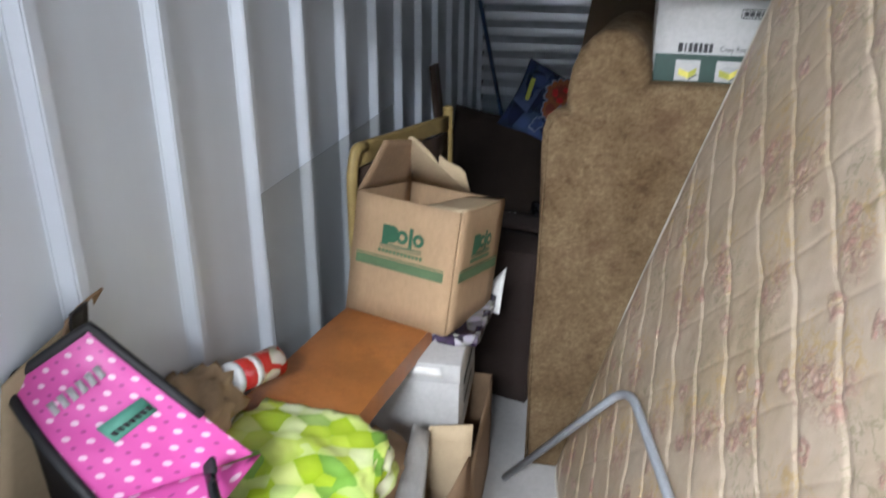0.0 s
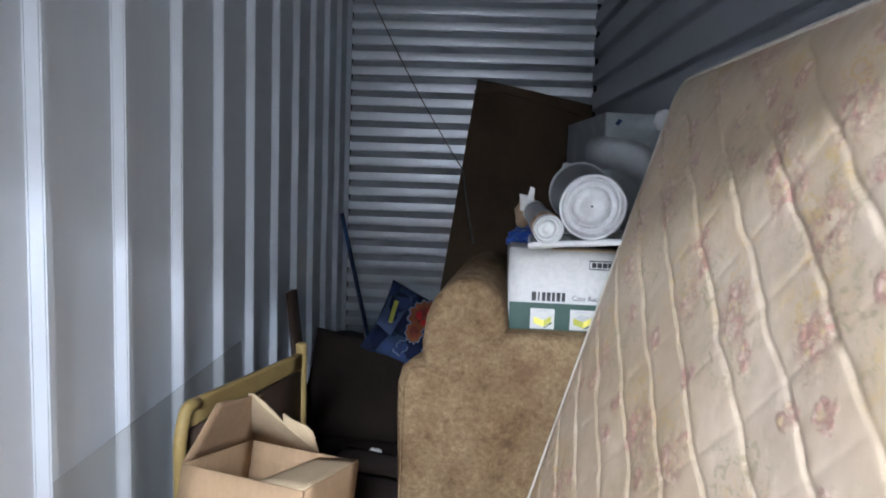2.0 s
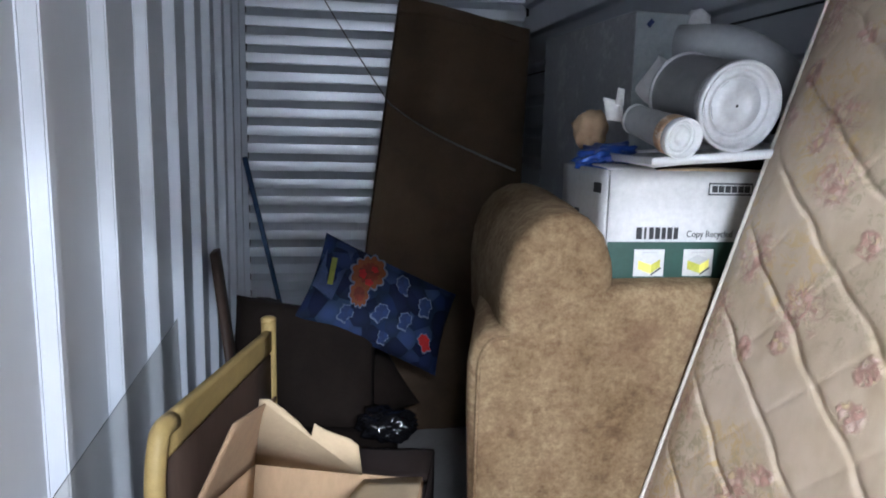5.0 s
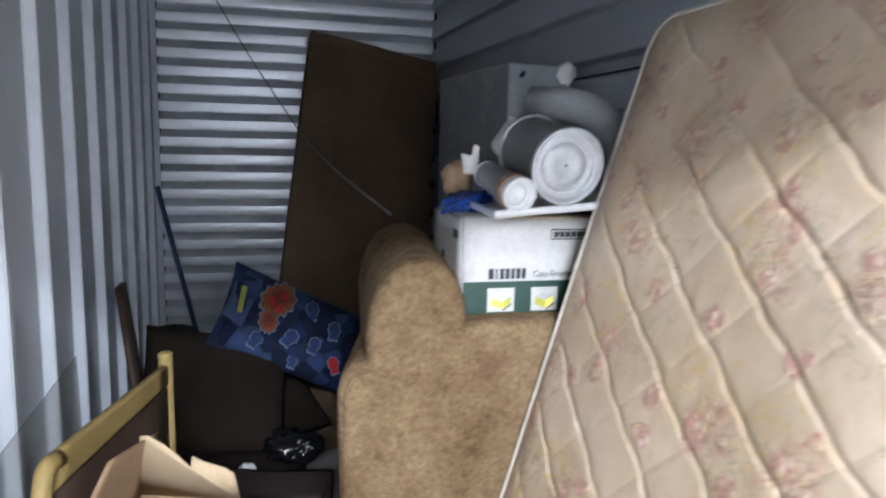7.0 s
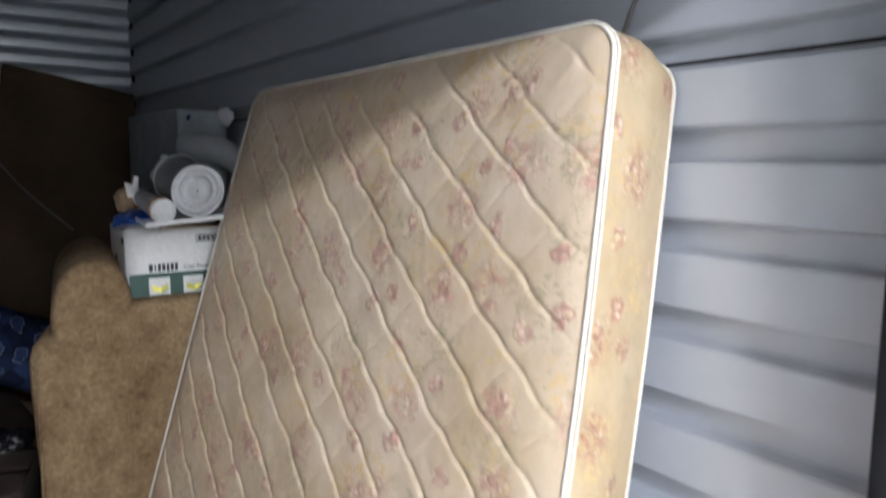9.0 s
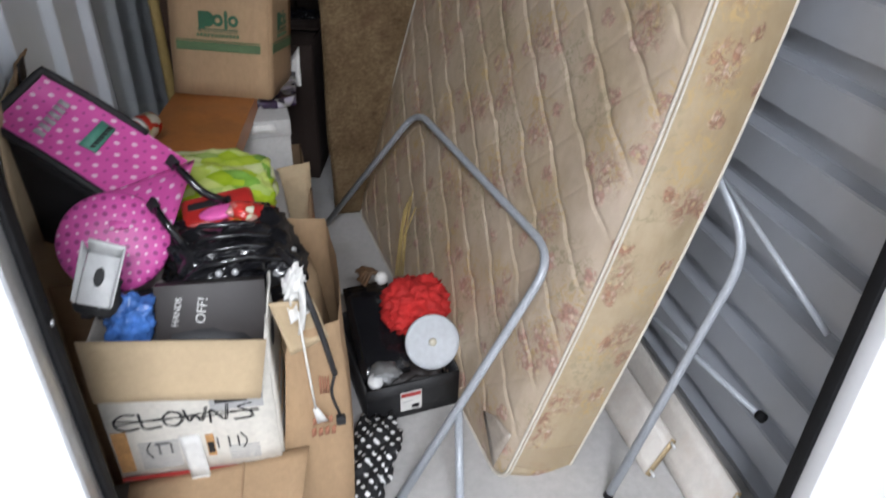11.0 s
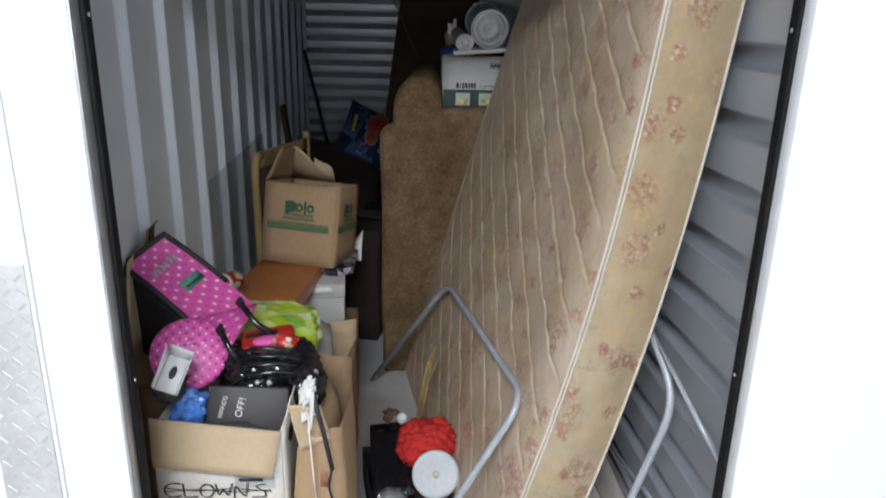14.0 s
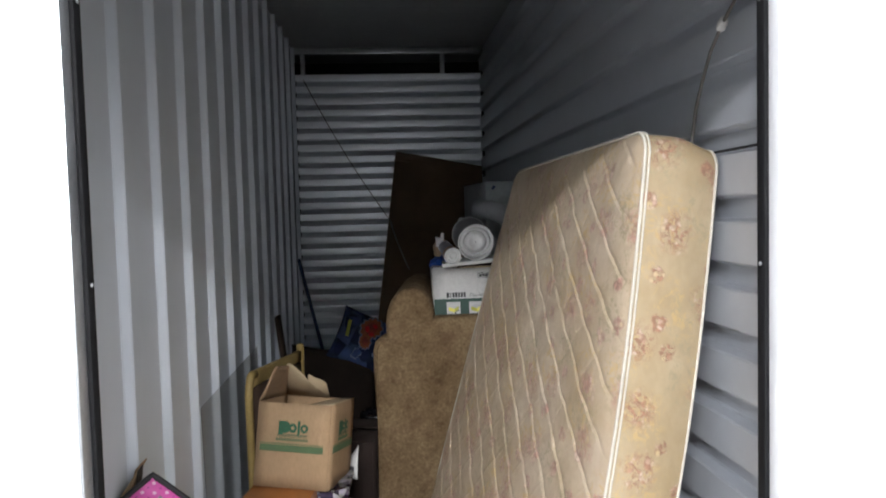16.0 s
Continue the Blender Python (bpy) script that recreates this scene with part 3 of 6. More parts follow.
# right wall: broad horizontal ribs
# it runs in slightly towards the back
RIGHT = pose(0.790, 0.16, 0, 0, 0, 0.75)
wr = corrugated(ZC, YB - 0.16, 0.162, 0.020, 0.098, 0.009, 0.036)
whole("wall_right", wr, M["steel_right"], RIGHT @ Matrix(((0, 1, 0, 0.036), (0, 0, 1, 0), (1, 0, 0, 0), (0, 0, 0, 1))), "corrugated steel wall with broad horizontal ribs, greyed for shade", "wall", kind="structure")
whole("wall_seam", span(-0.003, 0.002, 0.01, YB - 0.2, 1.858, 1.864), M["void"], RIGHT, "thin dark lap seam along the ribbed wall", "seam", kind="structure")
whole("ceiling", span(-4, 4, -2.6, 5.4, ZC, ZC + 0.1), M["ceiling"], Matrix(), "grey sheet ceiling over unit and corridor", "ceiling", kind="structure")
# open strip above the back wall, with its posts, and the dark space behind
# added sheets, near-black so the gap reads as unlit depth
whole("wall_void", span(-1.0, 1.0, 5.25, 5.35, 0, ZC), M["void"], Matrix(), "added near-black sheet standing for the dark behind the vent strip", "wall", kind="structure")
whole("wall_void_side", span(-0.86, -0.82, 4.74, 5.25, 0, ZC), M["void"], Matrix(), "added near-black side sheet closing the dark space behind", "wall", kind="structure")
whole("wall_void_side", span(0.83, 0.87, 4.74, 5.25, 0, ZC), M["void"], Matrix(), "added near-black side sheet closing the dark space behind", "wall", kind="structure")
whole("trim", span(XL + 0.002, XR - 0.002, YB - 0.03, YB + 0.03, 3.025, ZC - 0.001, 0.004), M["galv"], Matrix(), "galvanised channel along the ceiling", "trim", kind="structure")
whole("trim", span(XL + 0.002, XR - 0.002, YB - 0.028, YB + 0.032, 2.835, 2.865, 0.004), M["galv"], Matrix(), "galvanised channel capping the slatted wall", "trim", kind="structure")
for x in (-0.694, 0.43):
    whole("post", span(x - 0.018, x + 0.018, YB - 0.02, YB + 0.02, 2.866, 3.024, 0.003), M["galv"], Matrix(), "short galvanised post in the vent strip", "post", "vent strip posts", "structure")
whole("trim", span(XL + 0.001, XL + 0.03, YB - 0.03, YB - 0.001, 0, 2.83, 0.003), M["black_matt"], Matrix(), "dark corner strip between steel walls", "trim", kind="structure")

# corridor side: white wall with the door opening
XO0, XO1, ZO = -0.557, 0.662, 2.13
whole("wall_front", span(-4, XO0, YD, 0.16, 0, ZC), M["white_panel"], Matrix(), "smooth white corridor wall beside the door opening", "wall", kind="structure")
whole("wall_front", span(XO1, 4, YD, 0.16, 0, ZC), M["white_panel"], Matrix(), "smooth white corridor wall beside the door opening", "wall", kind="structure")
whole("wall_front", span(XO0, XO1, YD, 0.16, ZO, ZC), M["white_panel"], Matrix(), "white lintel over the door opening", "wall", kind="structure")
# unseen walls added round the corridor to bounce lamp light into the unit
whole("wall_corridor", span(-4, 4, -2.6, -2.5, 0, ZC), M["far_wall"], Matrix(), "unseen grey wall across the corridor, added for bounce light", "wall", kind="structure")
whole("wall_corridor", span(-4.1, -4, -2.6, 0.16, 0, ZC), M["white_panel"], Matrix(), "unseen white wall closing the corridor, added for bounce light", "wall", kind="structure")
whole("wall_corridor", span(4, 4.1, -2.6, 0.16, 0, ZC), M["white_panel"], Matrix(), "unseen white wall closing the corridor, added for bounce light", "wall", kind="structure")
for x, s in ((XO0, 1), (XO1, -1)):
    a, b = sorted((x + s * 0.0, x + s * 0.006))
    whole("door_jamb", span(a, b, YD - 0.002, 0.135, 0, ZO, 0.002), M["galv"] if s > 0 else M["white_panel"], Matrix(), "metal return of the door opening", "jamb", kind="structure")
    a, b = sorted((x - s * 0.004, x + s * 0.013))
    whole("door_seal", span(a, b, 0.136, 0.165, 0, ZO, 0.004), M["rubber"], Matrix(), "black rubber seal down the door opening", "seal", kind="structure")
for z in (0.25, 0.95, 1.62, 2.1):
    for x, s in ((XO0 + 0.013, 1), (XO1 - 0.013, -1)):
        bm = lathe([(0.004, 0), (0.004, 0.002), (0.002, 0.003)], 10)
        whole("screw", bm, M["galv"], pose(x, 0.150, z, 0, 90 * s, 0), "small bright screw head in the black seal", "screw", "seal screws")
# vertical tread plate corner guard and the kick plates
guard = whole("corner_guard", span(-0.79, -0.685, YD - 0.006, YD - 0.001, 0, 1.205, 0.002), M["tread"], Matrix(), "bright aluminium tread plate corner guard", "corner guard", kind="structure")
bars = []
for i in range(4):
    for j in range(44):
        x, z = -0.776 + i * 0.026 + (0.0 if j % 2 else 0.004), 0.02 + j * 0.027
        b = box(0.021, 0.002, 0.0055, (0, 0, -0.00275), 0.0009, 1)
        b.transform(pose(x, YD - 0.0065, z, 0, 42 if (i + j) % 2 else -42, 0))
        bars.append(b)
part("tread_pattern", join(*bars), M["tread"], guard)["kind"] = "stuff"
whole("trim", span(-0.683, -0.676, YD - 0.009, YD - 0.001, 0, ZC - 0.01, 0.002), M["white_panel"], Matrix(), "narrow white edge trim beside the guard", "trim", kind="structure")
whole("kick_plate", span(-0.67, -0.585, YD - 0.005, YD - 0.001, 0, 0.20, 0.002), M["kick"], Matrix(), "grey metal kick plate at the wall's foot", "kick plate", kind="structure")
whole("kick_plate", span(0.675, 1.06, YD - 0.005, YD - 0.001, 0, 0.235, 0.002), M["kick"], Matrix(), "grey metal kick plate at the wall's foot", "kick plate", kind="structure")
nd = slatted(2.3, 1.2, 0.075, 0.012)
whole("door_neighbour", nd, M["steel_back"], pose(1.08, YD - 0.022, 0), "grey slatted roll-up door of the next unit", "roll-up door", kind="structure")
whole("floor_strip", span(-0.55, 0.63, 0.140, 0.156, 0.0, 0.003, 0.001), M["concrete"], Matrix(), "thin worn sill line across the opening", "sill", kind="structure")


# ---- mattress leaning on the right wall ----
def build_mattress():
    NB, NT, FB, FT = Vector((0.197, 0.530, 0.0)), Vector((0.590, 0.550, 1.912)), Vector((-0.004, 1.99, 0.0)), Vector((0.528, 1.935, 1.898))
    W, H, R, T = 1.36, 1.9, 0.058, 0.194

    def at(s, t):
        u, v = s / W, t / H
        return NB.lerp(FB, u).lerp(NT.lerp(FT, u), v) + Vector((0.062 * (1 - u) - 0.006 * u, 0, 0)) * math.sin(math.pi * v)

    def normal(s, t):
        e = 0.01
        return (at(s + e, t) - at(s - e, t)).cross(at(s, t + e) - at(s, t - e)).normalized() * -1

    def rounded(s, t):
        cs, ct = min(max(s, R), W - R), min(max(t, R), H - R)
        a, b = s - cs, t - ct
        h = math.hypot(a, b)
        if a and b and h > 1e-9:
            k = max(abs(a), abs(b)) / h
            return cs + a * k, ct + b * k
        return s, t

    def groove(s, t):
        """Depth of the stitching: deep along one diagonal, faint along the other."""
        wav = 0.0045 * math.sin(t * 38 + s * 9) + 0.003 * math.sin(t * 71 + s * 23)
        q = (s - 1.2 * t + wav) / 0.165
        p = (s + 0.9 * t - 0.3 * wav) / 0.165
        d1, d2 = abs(q - round(q)) * 0.165 / 1.56, abs(p - round(p)) * 0.165 / 1.35
        pucker = 0.7 + 0.5 * noise.noise(Vector((s * 30, t * 30, 4)))
        far = 0.0028 if q > round(q) else 0.0048
        return (0.0085 * math.exp(-d1 / far) + 0.0022 * math.exp(-d2 / 0.0045)) * pucker

    n = normal(W / 2, H / 2)
    if n.x > 0:
        n = -n

    mt = thing("mattress", Matrix(), "beige floral quilted mattress with white piping, leaning on the ribbed wall", "mattress")
    NI, NJ = 400, 540
    for side in (0, 1):
        bm = bmesh.new()
        uvl = bm.loops.layers.uv.new("uv")
        grid, st = [], {}
        ni, nj = (NI, NJ) if side == 0 else (30, 40)
        for j in range(nj + 1):
            for i in range(ni + 1):
                s, t = rounded(W * i / ni, H * j / nj)
                edge = min(i / ni * W, W - i / ni * W, j / nj * H, H - j / nj * H)
                puff = 0.028 * (1 - math.exp(-edge / 0.05))
                if side == 0:
                    puff -= groove(s, t) * min(1, edge / 0.06)
                    puff += (0.006 * noise.noise(Vector((s * 6, t * 6, 0))) + 0.0009 * noise.noise(Vector((s * 34, t * 34, 7)))) * min(1, edge / 0.05)
                p = at(s, t) + n * (puff if side == 0 else -T - puff * 0.3)
                v = bm.verts.new(p)
                st[v] = (s, t)
                grid.append(v)
        for j in range(nj):
            for i in range(ni):
                k = j * (ni + 1) + i
                f = (grid[k], grid[k + 1], grid[k + ni + 2], grid[k + ni + 1])
                bm.faces.new(f if side else f[::-1])
        for f in bm.faces:
            for l in f.loops:
                l[uvl].uv = st[l.vert]
        part("quilted_top" if side == 0 else "back_cover", bm, M["ticking"], mt, "", None, 60)
    # border band
    loop = []
    K = 14
    for cs, ct, a0 in ((R, R, 180), (W - R, R, 270), (W - R, H - R, 0), (R, H - R, 90)):
        for i in range(K + 1):
            a = radians(a0 + 90 * i / K)
            loop.append((cs + R * math.cos(a), ct + R * math.sin(a)))
        nxt = {180: (W - R, 0), 270: (W, H - R), 0: (R, H), 90: (0, R)}[a0]
        s0, t0 = loop[-1]
        for i in range(1, 24):
            loop.append((s0 + (nxt[0] - s0) * i / 24, t0 + (nxt[1] - t0) * i / 24))
    bm = bmesh.new()
    uvl = bm.loops.layers.uv.new("uv")
    rows, st, run = [], {}, 0.0
    for q, (s, t) in enumerate(loop):
        if q:
            run += math.hypot(s - loop[q - 1][0], t - loop[q - 1][1])
        out = (at(s, t) - at(W / 2, H / 2))
        out = (out - n * out.dot(n)).normalized()
        row = []
        for k in range(9):
            f = k / 8
            bulge = 0.012 * math.sin(math.pi * f) + 0.004 * noise.noise(Vector((run * 5, f * 3, 2)))
            v = bm.verts.new(at(s, t) - n * T * f + out * bulge)
            st[v] = (run + 3, f * T)
            row.append(v)
        rows.append(row)
    for q in range(len(rows)):
        a, b = rows[q], rows[(q + 1) % len(rows)]
        for k in range(8):
            bm.faces.new((a[k], b[k], b[k + 1], a[k + 1]))
    for f in bm.faces:
        for l in f.loops:
            l[uvl].uv = st[l.vert]
    bmesh.ops.recalc_face_normals(bm, faces=bm.faces[:])
    part("side_band", bm, M["ticking_side"], mt, "", None, 60)
    for k in (0.0, 1.0):
        pts = [at(s, t) - n * T * k + n * 0.002 for s, t in loop]
        part("piping", tube(pts, 0.0042, 8, True), M["white_piping"], mt, "white corded piping", None, 60)
    # second, thinner cord of the front edge tape, a finger's width in from the first
    inner = []
    for s, t in loop:
        out = at(s, t) - at(W / 2, H / 2)
        out = (out - n * out.dot(n)).normalized()
        inner.append(at(s, t) - n * 0.0075 + out * 0.0035)
    part("piping", tube(inner, 0.0030, 8, True), M["white_piping"], mt, "thin white corded piping", None, 60)
    # torn piece of packing film left at the foot
    a, b = at(0.030, 0.035) + n * 0.024, at(0.022, 0.150) + n * 0.022
    c, d = at(0.085, 0.150) + n * 0.034, at(0.135, 0.120) + n * 0.036
    part("film_scrap", slab(a, b, c, d, 0.0015, 4, 0.003, 4), M["film"], mt, "torn scrap of dull plastic film", None, 40)


build_mattress()


# ---- sofa standing behind the mattress ----
def build_sofa():
    t = thing("sofa", Matrix.Translation((0, 1.97, 0)), "upended sofa in tan flecked velour", "sofa")
    body = [(-0.105, 0.0), (-0.125, 0.35), (-0.118, 0.8), (-0.128, 1.05), (-0.128, 1.13), (-0.118, 1.17), (-0.095, 1.19), (-0.065, 1.195), (-0.02, 1.19), (0.10, 1.27), (0.30, 1.272), (0.66, 1.262), (0.69, 1.23), (0.69, 0.0)]
    bm = extrude_outline(body, 1.45, 0.028)
    for v in bm.verts:
        v.co.x += 0.27 * v.co.y * min(1, max(0, (0.69 - v.co.x) / 0.82))
    part("side_panel", bm, M["velour"], t, "", None, 50)
    # padded hump above the body, its front flush with it
    hump = [(-0.060, 1.10), (-0.066, 1.24), (-0.058, 1.30), (-0.040, 1.345), (-0.010, 1.378), (0.025, 1.396), (0.062, 1.400), (0.098, 1.388), (0.128, 1.358), (0.146, 1.312), (0.152, 1.262), (0.152, 1.10)]
    bm = extrude_outline(hump, 0.62, 0.034, 5)
    bmesh.ops.subdivide_edges(bm, edges=[e for e in bm.edges if abs(e.verts[0].co.y - e.verts[1].co.y) > 0.1], cuts=8)
    for v in bm.verts:
        k = max(0, v.co.z - 1.2) / 0.2
        v.co.z += k * (0.07 * v.co.y - 0.03 * max(0, v.co.y - 0.42) / 0.2 + 0.005 * noise.noise(v.co * 9))
        v.co.x += 0.12 * v.co.y
        v.co.y += 0.003
    part("hump", bm, M["velour"], t, "", None, 60)
    seam = [(-0.104, -0.002, 0.02), (-0.108, -0.002, 0.5), (-0.106, -0.002, 1.0), (-0.106, -0.002, 1.14), (-0.085, -0.002, 1.178), (-0.05, -0.002, 1.18)]
    part("welt", tube(bent(seam, 0.05), 0.004, 8), M["velour"], t)


build_sofa()

# tall brown upholstered slab against the back wall
bs = thing("upholstered_slab", Matrix(), "tall dark brown upholstered slab leaning on the back wall", "cushion")
b = slab((-0.27, 4.28, 0.0), (0.60, 4.30, 0.0), (0.715, 4.56, 2.085), (0.03, 4.55, 2.215), 0.13, 20, 0.025, 3, 0.022)
bmesh.ops.bevel(b, geom=[e for e in b.edges if e.calc_face_angle(0) > 1.0], offset=0.045, segments=4, affect="EDGES")
part("cover", b, M["brown_cloth"], bs, "", None, 60)
part("seam", tube([(0.015, 4.475, 2.15), (0.20, 4.478, 2.135), (0.42, 4.482, 2.09), (0.66, 4.49, 2.02)], 0.006, 8), M["brown_cloth"], bs, "", None, 60)


# ---- cartons and tins on the sofa ----
def on_front(x, z, y=-0.0035):
    """A pose on a carton's front face: local x right, y up, facing out."""
    return pose(x, y, z, 90, 0, 0)


pc = carton("paper_carton", pose(0.156, 2.045, 1.267, 0, 0, -1), 0.40, 0.27, 0.212, M["card_white"], M["card_in"], "white and dark green copy paper carton, open, on the sofa", [], 0.006)
pcf, pcs = face_of(pc), face_of(pc, "side_panel")
bar("green_band", 0.398, 0.074, M["green_dark"], pcf, on_front(0.200, 0.038), 0.001)
part("green_band", box(0.262, 0.060, 0.001), M["green_dark"], pcs, "", pose(-0.0035, 0.135, 0.032, 90, 0, -90), None)
for i in range(3):
    x = 0.087 + i * 0.102
    pic = bar("picture", 0.062, 0.053, M["card_white"], pcf, on_front(x, 0.034, -0.0050), 0.0008)
    # an open ream drawn in perspective: top, front, side and shadow
    tone = (M["yellow_ink"], M["olive_ink"], M["card_white"]) if i == 0 else (M["olive_ink"], M["yellow_ink"], M["grey_ink"])
    for mm, q in ((tone[0], ((-0.022, -0.012), (0.004, -0.021), (0.004, -0.004), (-0.022, 0.005))), (tone[1], ((0.004, -0.021), (0.023, -0.008), (0.023, 0.008), (0.004, -0.004))),
                  (tone[2], ((-0.022, 0.005), (0.004, -0.004), (0.023, 0.008), (-0.002, 0.016))), (M["black_ink"], ((0.004, -0.023), (0.006, -0.0245), (0.027, -0.010), (0.023, -0.009))), (M["grey_ink"], ((-0.014, 0.0195), (0.014, 0.0195), (0.014, 0.022), (-0.014, 0.022)))):
        part("picture_detail", slab(*[(u, v, 0.0013) for u, v in q], 0.0008), mm, pic, "", None, None)
for i, w in enumerate((0.014, 0.005, 0.011, 0.012, 0.010, 0.012, 0.011)):
    bar("lettering", w * 0.82, 0.023, M["black_ink"], pcf, on_front(0.063 + i * 0.0126, 0.092, -0.0050), 0.0006)
writing("lettering", "Copy Recycled", 0.019, M["black_ink"], pcf, on_front(0.210, 0.090, -0.0042), 0.0004, 0.85)
bar("lettering", 0.092, 0.024, M["black_ink"], pcf, on_front(0.246, 0.1785, -0.0046), 0.0006)
bar("lettering", 0.088, 0.018, M["card_white"], pcf, on_front(0.246, 0.1785, -0.0052), 0.0006)
for i in range(6):
    bar("lettering", 0.0115, 0.013, M["black_ink"], pcf, on_front(0.212 + i * 0.0136, 0.1785, -0.0058), 0.0006)
bar("lettering", 0.04, 0.02, M["black_ink"], pcs, pose(-0.0045, 0.05, 0.175, 90, 0, -90), 0.0006)
# no opening is cut: a black bar gives the hole's dark inside
bar("hand_hole", 0.028, 0.018, M["black_ink"], pcs, pose(-0.0045, 0.16, 0.115, 90, 0, -90), 0.0006)
part("flap", slab((0.0, 0.0, 0.213), (0.09, 0.0, 0.213), (0.10, 0.04, 0.214), (0.0, 0.10, 0.218), 0.004, 4, 0.005, 2, 0.004), M["card_white"], pc)
part("flap", slab((0.10, 0.0, 0.213), (0.40, 0.0, 0.213), (0.40, 0.07, 0.207), (0.12, 0.07, 0.207), 0.004, 4, 0.005, 2, 0.004), M["card_in"], pc)

# things in and on the carton
whole("plastic_tray", join(slab((0.196, 1.955, 1.494), (0.50, 1.93, 1.523), (0.52, 2.20, 1.520), (0.216, 2.22, 1.496), 0.010, 6, -0.008, 4, 0.003), tube([(0.196, 1.955, 1.498), (0.50, 1.93, 1.527), (0.52, 2.20, 1.524), (0.216, 2.22, 1.500)], 0.008, 8, True)), M["white_plastic"], Matrix(), "shallow white plastic tray tilted on the paper carton", "tray", smooth=50)


def build_tin(name, r, length, m, label, mat_side, mat_end, taper=0.0):
    t = thing(name, m, label, "tin can")
    rib = [(r * 0.985, 0.0), (r * 0.985, length * 0.06)]
    for i in range(16):
        rib.append((r * (0.945 if i % 2 else 0.985), length * (0.10 + 0.80 * i / 15)))
    rib += [(r * 0.985, length * 0.94), (r * 0.985, length)]
    if taper:
        rib = [(a * (1 - taper * z / length), z) for a, z in rib]
    part("can_body", lathe(rib, 40), mat_side, t, "", None, 60)
    end = [(0.004, 0.007), (r * 0.28, 0.007), (r * 0.33, 0.0045), (r * 0.58, 0.0045), (r * 0.61, 0.011), (r * 0.66, 0.011), (r * 0.69, 0.004), (r * 0.80, 0.004), (r * 0.83, 0.010), (r * 0.90, 0.010), (r * 0.93, -0.004), (r * 1.015, -0.007), (r * 1.03, 0.0), (r * 1.02, 0.008), (r * 0.97, 0.012)]
    end = [(a, z - 0.012) for a, z in end]
    part("can_end", lathe(end, 40), mat_end, t, "bright silver end with pressed rings", None, 25)
    part("rim", lathe([(k * r * (1 - taper), length + z) for k, z in ((0.97, -0.008), (1.02, -0.006), (1.03, 0), (0.9, 0.003))], 40), mat_end, t, "", None, 60)
    return t


big = build_tin("large_can", 0.078, 0.165, pose(0.338, 1.945, 1.600, -80, 0, 3), "large silver tin can with a ribbed dark side", M["tin_dark"], M["tin"])
part("crimped_ring", tube([(0.046 * math.cos(a) * (1 + 0.02 * math.sin(5 * a)), 0.046 * math.sin(a), -0.0015) for a in (math.pi * i / 24 for i in range(48))], 0.0013, 6, True), M["tin_dark"], big, "dark crimped ring on the end", None, 60)
# small black dot in the middle of the can's end
part("dimple", lathe([(0.0028, 0), (0.0022, 0.001)], 10), M["black_ink"], big, "", pose(0, 0, -0.0055, 180, 0, 0), None)
small = build_tin("small_can", 0.036, 0.135, pose(0.234, 1.945, 1.543, -76, 0, 10), "small rusty tin can with a pale end, lying on the tray", M["tin_dark"], M["white_plastic"], 0.22)
part("rust_band", lathe([(0.0362, 0.002), (0.0366, 0.008), (0.0362, 0.022), (0.0352, 0.024)], 30), M["rust"], small, "rust-stained band")
whole("paper_cup", lathe([(0.026, 0), (0.030, 0.006), (0.037, 0.075), (0.040, 0.078), (0.037, 0.080), (0.030, 0.03), (0.004, 0.02)], 24), M["white_plastic"], pose(0.283, 2.19, 1.622, 35, 28, 10), "white plastic cup wedged behind the cans", "cup", smooth=40)
whole("paper_scrap", join(slab((0.178, 2.13, 1.575), (0.208, 2.12, 1.572), (0.214, 2.14, 1.612), (0.176, 2.15, 1.618), 0.004, 5, 0.008, 5, 0.012), slab((0.196, 2.135, 1.605), (0.214, 2.135, 1.602), (0.216, 2.14, 1.634), (0.204, 2.145, 1.638), 0.003, 4, 0.004, 9, 0.008)), M["paper"], Matrix(), "crumpled white paper behind the small can", "paper", smooth=30)
whole("blue_bag", lump(0.062, 0.05, 0.026, 6, 0.4, 2.5, 0.3, 4), M["blue_plastic"], pose(0.215, 2.22, 1.497, 0, -12, 20), "crumpled blue plastic bag in the paper carton", "bag", smooth=40)
whole("cloth_rag", lump(0.036, 0.03, 0.040, 8, 0.3, 2.5, 0.3, 3), M["tan_paper"], pose(0.213, 2.30, 1.555, 0, 0, 0), "faded tan rag in the paper carton", "rag", smooth=40)
whole("folded_cloth", lump(0.13, 0.09, 0.03, 9, 0.35, 2.5, 0.5, 3), M["dark_cloth"], pose(0.42, 2.16, 1.470), "dark folded cloth filling the paper carton", "cloth", smooth=40)

gc = thing("grey_carton", pose(0.490, 2.715, 1.275, 0, 0, 4), "long grey carton with a mottled pale end, on the sofa", "box")
part("box_body", span(0, 0.205, 0, 0.66, 0, 0.618, 0.006), M["carton_grey"], gc)
part("end_panel", slab((0.003, -0.003, 0.004), (0.202, -0.003, 0.004), (0.202, -0.003, 0.614), (0.003, -0.003, 0.614), 0.004, 6, 0.0, 3, 0.002), M["carton_mottled"], gc, "scuffed pale blue-grey end")
part("tape_mark", box(0.022, 0.014, 0.001), M["sea_blue"], gc, "", pose(0.045, -0.0062, 0.585, 90, 0, 0) @ pose(0, 0, 0, 0, 0, 50), None)
part("torn_corner", lump(0.034, 0.02, 0.036, 11, 0.3, 2, 0.4, 3), M["white_plastic"], gc, "torn white foam corner", pose(0.200, 0.005, 0.596, 0, 20, 0), 40)
